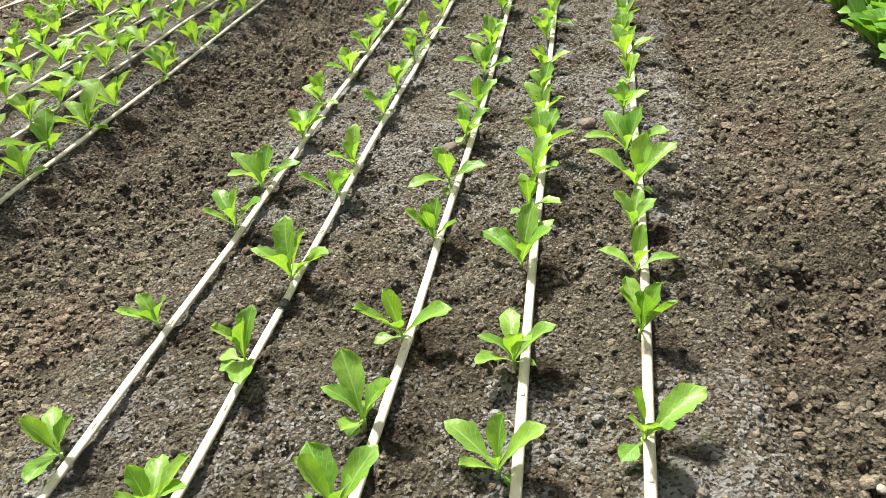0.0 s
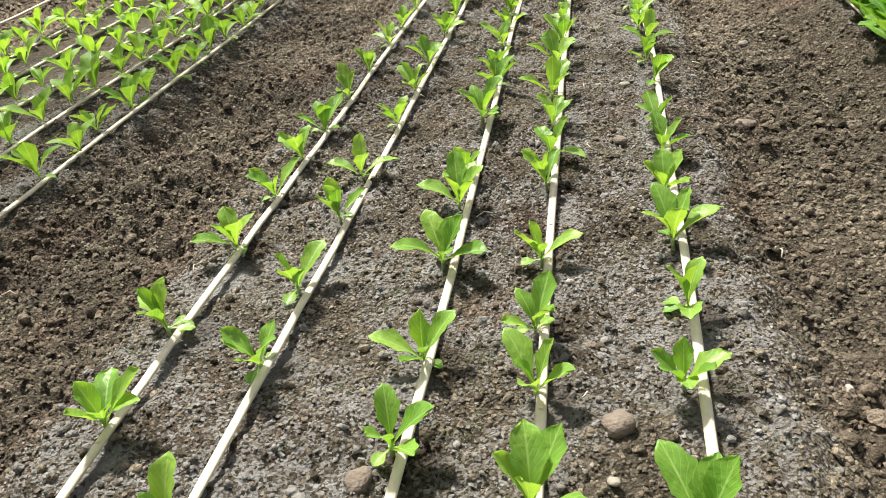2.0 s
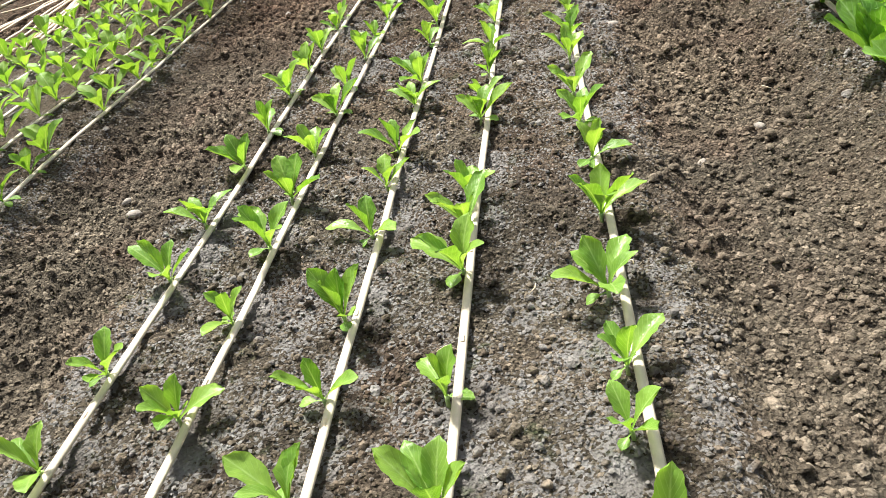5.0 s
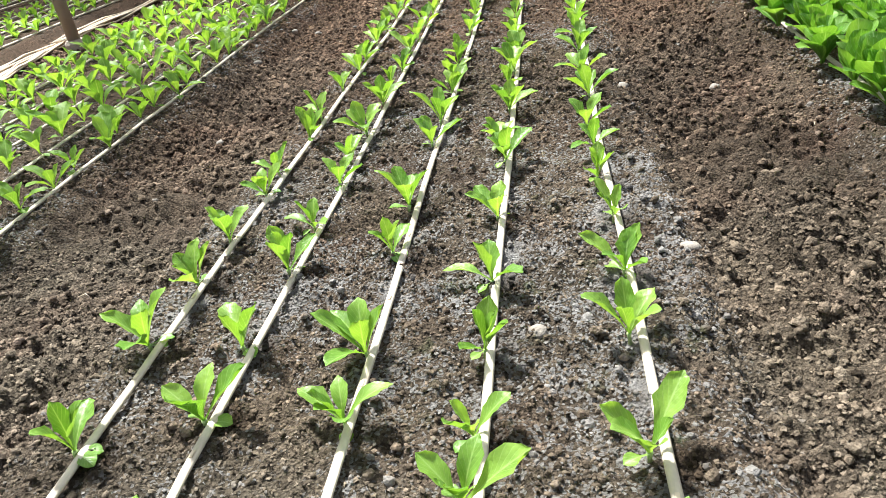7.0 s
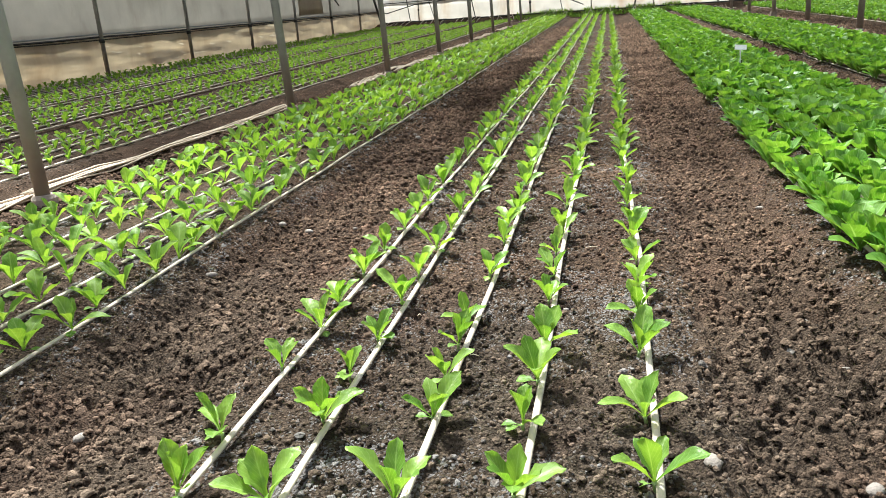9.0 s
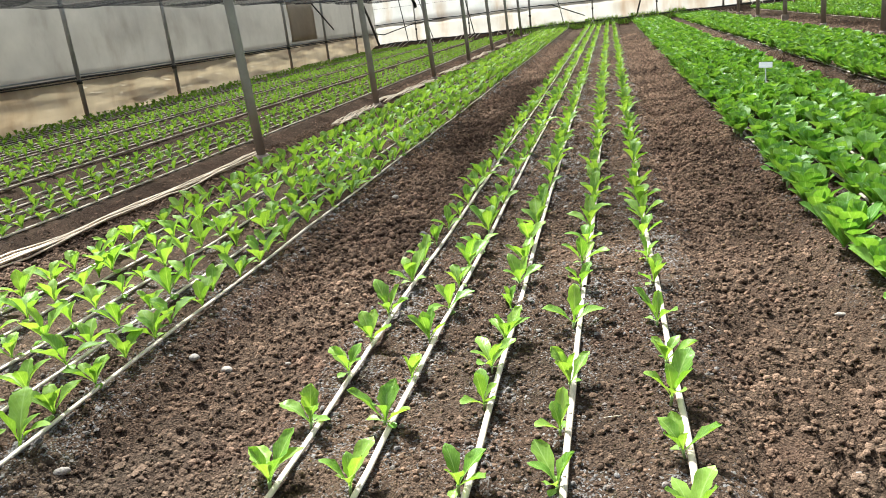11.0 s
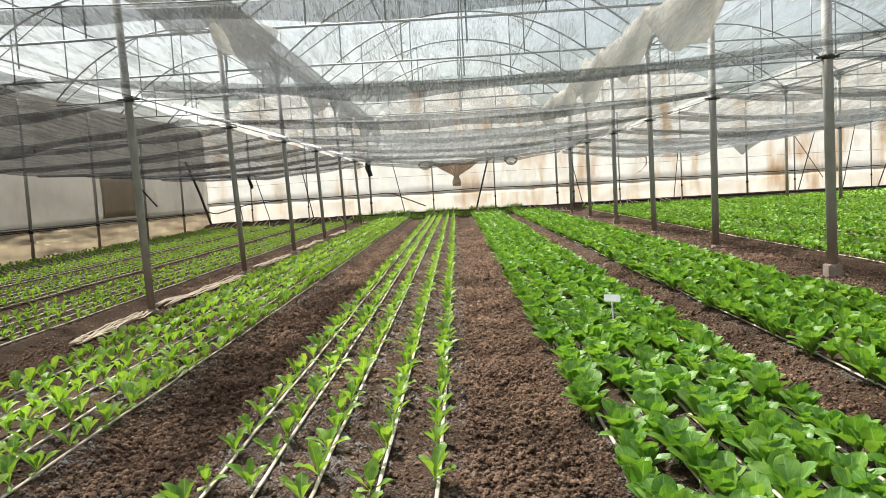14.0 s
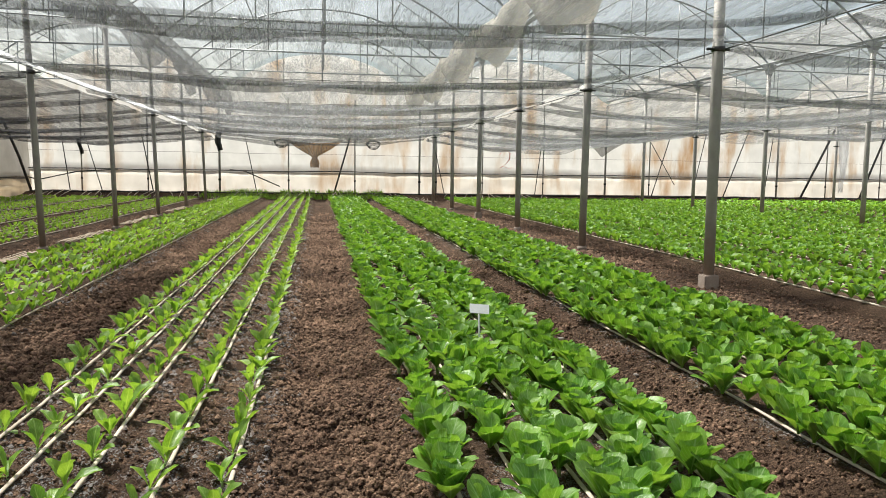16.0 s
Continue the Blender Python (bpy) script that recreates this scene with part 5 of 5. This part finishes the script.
d_spots = row_spots(BED_D, -3.5, 42.8, 0.122, 0.95, 1.25, r, 0.0, 0.01, 0.06)
field("romaine_lettuces", [s for s in d_spots if 13.0 < s[1] < 20], ROMAINE_LEAVES, romaine_leaves, LEAF_BIG_FAR, "dense bed of half-grown green romaine lettuce", "lettuce bed", 0.02, 16, 9)
field("romaine_lettuces", [s for s in d_spots if 20 <= s[1] < 31 or 5 < s[1] <= 13.0], ROMAINE_FAR, romaine_leaves, LEAF_BIG_FAR, "dense bed of half-grown green romaine lettuce", "lettuce bed", 0.02, 16, 10)
field("romaine_lettuces", [s for s in d_spots if s[1] >= 31 or s[1] <= 5], ROMAINE_COARSE, lambda q: romaine_leaves(q)[::2], LEAF_BIG_FAR, "dense bed of half-grown green romaine lettuce", "lettuce bed", 0.02, 16, 30)
east = []
for n, bed in enumerate(EAST_BEDS):
    east += row_spots(bed, 13.0 + 1.1 * n, 42.8, 0.19 if n < 3 else 0.24 if n < 6 else 0.50, 0.86, 1.12 if n < 6 else 1.45, r, 0.0, 0.01)
    east += row_spots(bed, -3.5, 13.0 + 1.1 * n, 0.5 if n < 2 else 0.9, 1.2, 1.5, r, 0.0, 0.01)
field("romaine_lettuces", east, ROMAINE_COARSE, lambda q: romaine_leaves(q)[::2], LEAF_BIG_FAR, "broad field of green romaine lettuce beds beyond the posts", "lettuce field", 0.02, 16, 12)

# weeds on the bank at the foot of the end wall
def weeds(n, x0, x1):
    V, Q, UV, base = [], [], [], 0
    rr = random.Random(77)
    for _ in range(n):
        x, y = rr.uniform(x0, x1), rr.uniform(42.9, 44.1)
        z = float(floor_z(x, y, 0.0))
        h, a, w = rr.uniform(0.05, 0.17), rr.uniform(0, 6.28), rr.uniform(0.008, 0.02)
        dx, dy = math.cos(a), math.sin(a)
        for i in range(4):
            t = i / 3
            o = h * 0.5 * t * t
            ww = w * (1 - 0.85 * t)
            V += [(x + dx * o - dy * ww, y + dy * o + dx * ww, z + h * t), (x + dx * o + dy * ww, y + dy * o - dx * ww, z + h * t)]
            UV += [(0, t), (1, t)]
        for i in range(3):
            Q.append((base + 2 * i, base + 2 * i + 1, base + 2 * i + 3, base + 2 * i + 2))
        base += 8
    return tagged(new("weeds", raw_mesh("weeds", np.array(V), np.array(Q), LEAF_FAR, np.array(UV))), "rough green weeds on the bank below the end wall", "weeds", kind="stuff")


weeds(3200, -4.2, 3.0)

# ---------------------------------------------------------------- small things
lab = empty("plant_label", (1.33, 16.80, float(floor_z(1.33, 16.8, 0.0))), "white plastic plant label on a stake among the lettuces", "plant label")
bm = bmesh.new()
tube(bm, [(0, 0, -0.03), (0.004, 0, 0.15), (0.0, 0.004, 0.32)], 0.0065, 6, 0.6)
part("stake", bm, WHITE, lab)
bm = bmesh.new()
block(bm, -0.062, 0.062, -0.003, 0.003, -0.033, 0.033, 0.0015)
bmesh.ops.transform(bm, matrix=Matrix.Translation((0.0, -0.01, 0.315)) @ Matrix.Rotation(radians(-38), 4, "X") @ Matrix.Rotation(radians(6), 4, "Y"), verts=bm.verts)
plate = part("plate", bm, WHITE, lab, smooth=False)


def stone(x, y, size, seed, mat=STONE, label="pale worn pebble half sunk in the soil"):
    rr = random.Random(seed)
    bm = bmesh.new()
    bmesh.ops.create_icosphere(bm, subdivisions=2, radius=1.0)
    sx, sy, sz = size * rr.uniform(0.8, 1.2), size * rr.uniform(0.55, 0.9), size * rr.uniform(0.4, 0.6)
    for v in bm.verts:
        k = 1 + 0.28 * noise.noise(v.co * 1.3 + Vector((seed, 0, 0))) + 0.1 * noise.noise(v.co * 4)
        v.co = Vector((v.co.x * sx * k, v.co.y * sy * k, v.co.z * sz * k))
    ob = mesh_ob("stone", bm, mat)
    ob.matrix_basis = pose(x, y, float(floor_z(x, y)) + sz * 0.35, 0, 0, rr.uniform(0, 180))
    return tagged(ob, label, "stone", "stones")


STONES = [(0.397, 5.83, 0.022), (0.265, 5.00, 0.030), (-0.106, 4.77, 0.026), (-1.60, 5.47, 0.020), (-1.38, 6.91, 0.024), (-1.55, 6.85, 0.020), (-0.377, 7.81, 0.026),
          (-0.19, 7.54, 0.022), (0.156, 7.87, 0.026), (-1.52, 8.55, 0.024), (-1.50, 9.15, 0.020), (0.43, 8.39, 0.018), (-1.63, 13.65, 0.032), (-1.72, 11.07, 0.026),
          (-1.72, 10.31, 0.024), (-0.537, 3.51, 0.030), (-0.145, 3.65, 0.030), (0.446, 9.09, 0.024), (0.125, 9.10, 0.024), (-1.55, 11.0, 0.022),
          (0.52, 10.05, 0.020), (0.62, 11.4, 0.02), (-1.45, 16.2, 0.03), (2.1, 17.5, 0.03), (2.15, 20.0, 0.03), (-3.3, 14.9, 0.03), (-3.4, 17.6, 0.03)]
for n, (x, y, s) in enumerate(STONES):
    if y < 5.2:
        stone(x, y, s, n + 1, EARTH, "rounded brown clod half sunk in the soil")
    else:
        stone(x, y, s, n + 1)
for n in range(70):
    x = random.choice((random.uniform(-1.75, -1.15), random.uniform(0.18, 0.7), random.uniform(1.95, 2.35), random.uniform(-1.0, 0.0)))
    stone(x, random.uniform(2.2, 22), random.uniform(0.008, 0.019), 100 + n)
# straw and dry root ends
for n in range(60):
    x, y, a = random.uniform(-1.8, 0.9), random.uniform(2.0, 12.0), random.uniform(0, 6.28)
    l = random.uniform(0.015, 0.05)
    bm = bmesh.new()
    z = float(floor_z(x, y)) + 0.012
    tube(bm, [(x, y, z), (x + l * math.cos(a) * 0.5, y + l * math.sin(a) * 0.5, z + 0.006), (x + l * math.cos(a + 0.4), y + l * math.sin(a + 0.4), z)], 0.0013, 4)
    tagged(mesh_ob("straw_bit", bm, TAPE_OLD), "short dry straw bit lying on the soil", "straw", "straw bits")
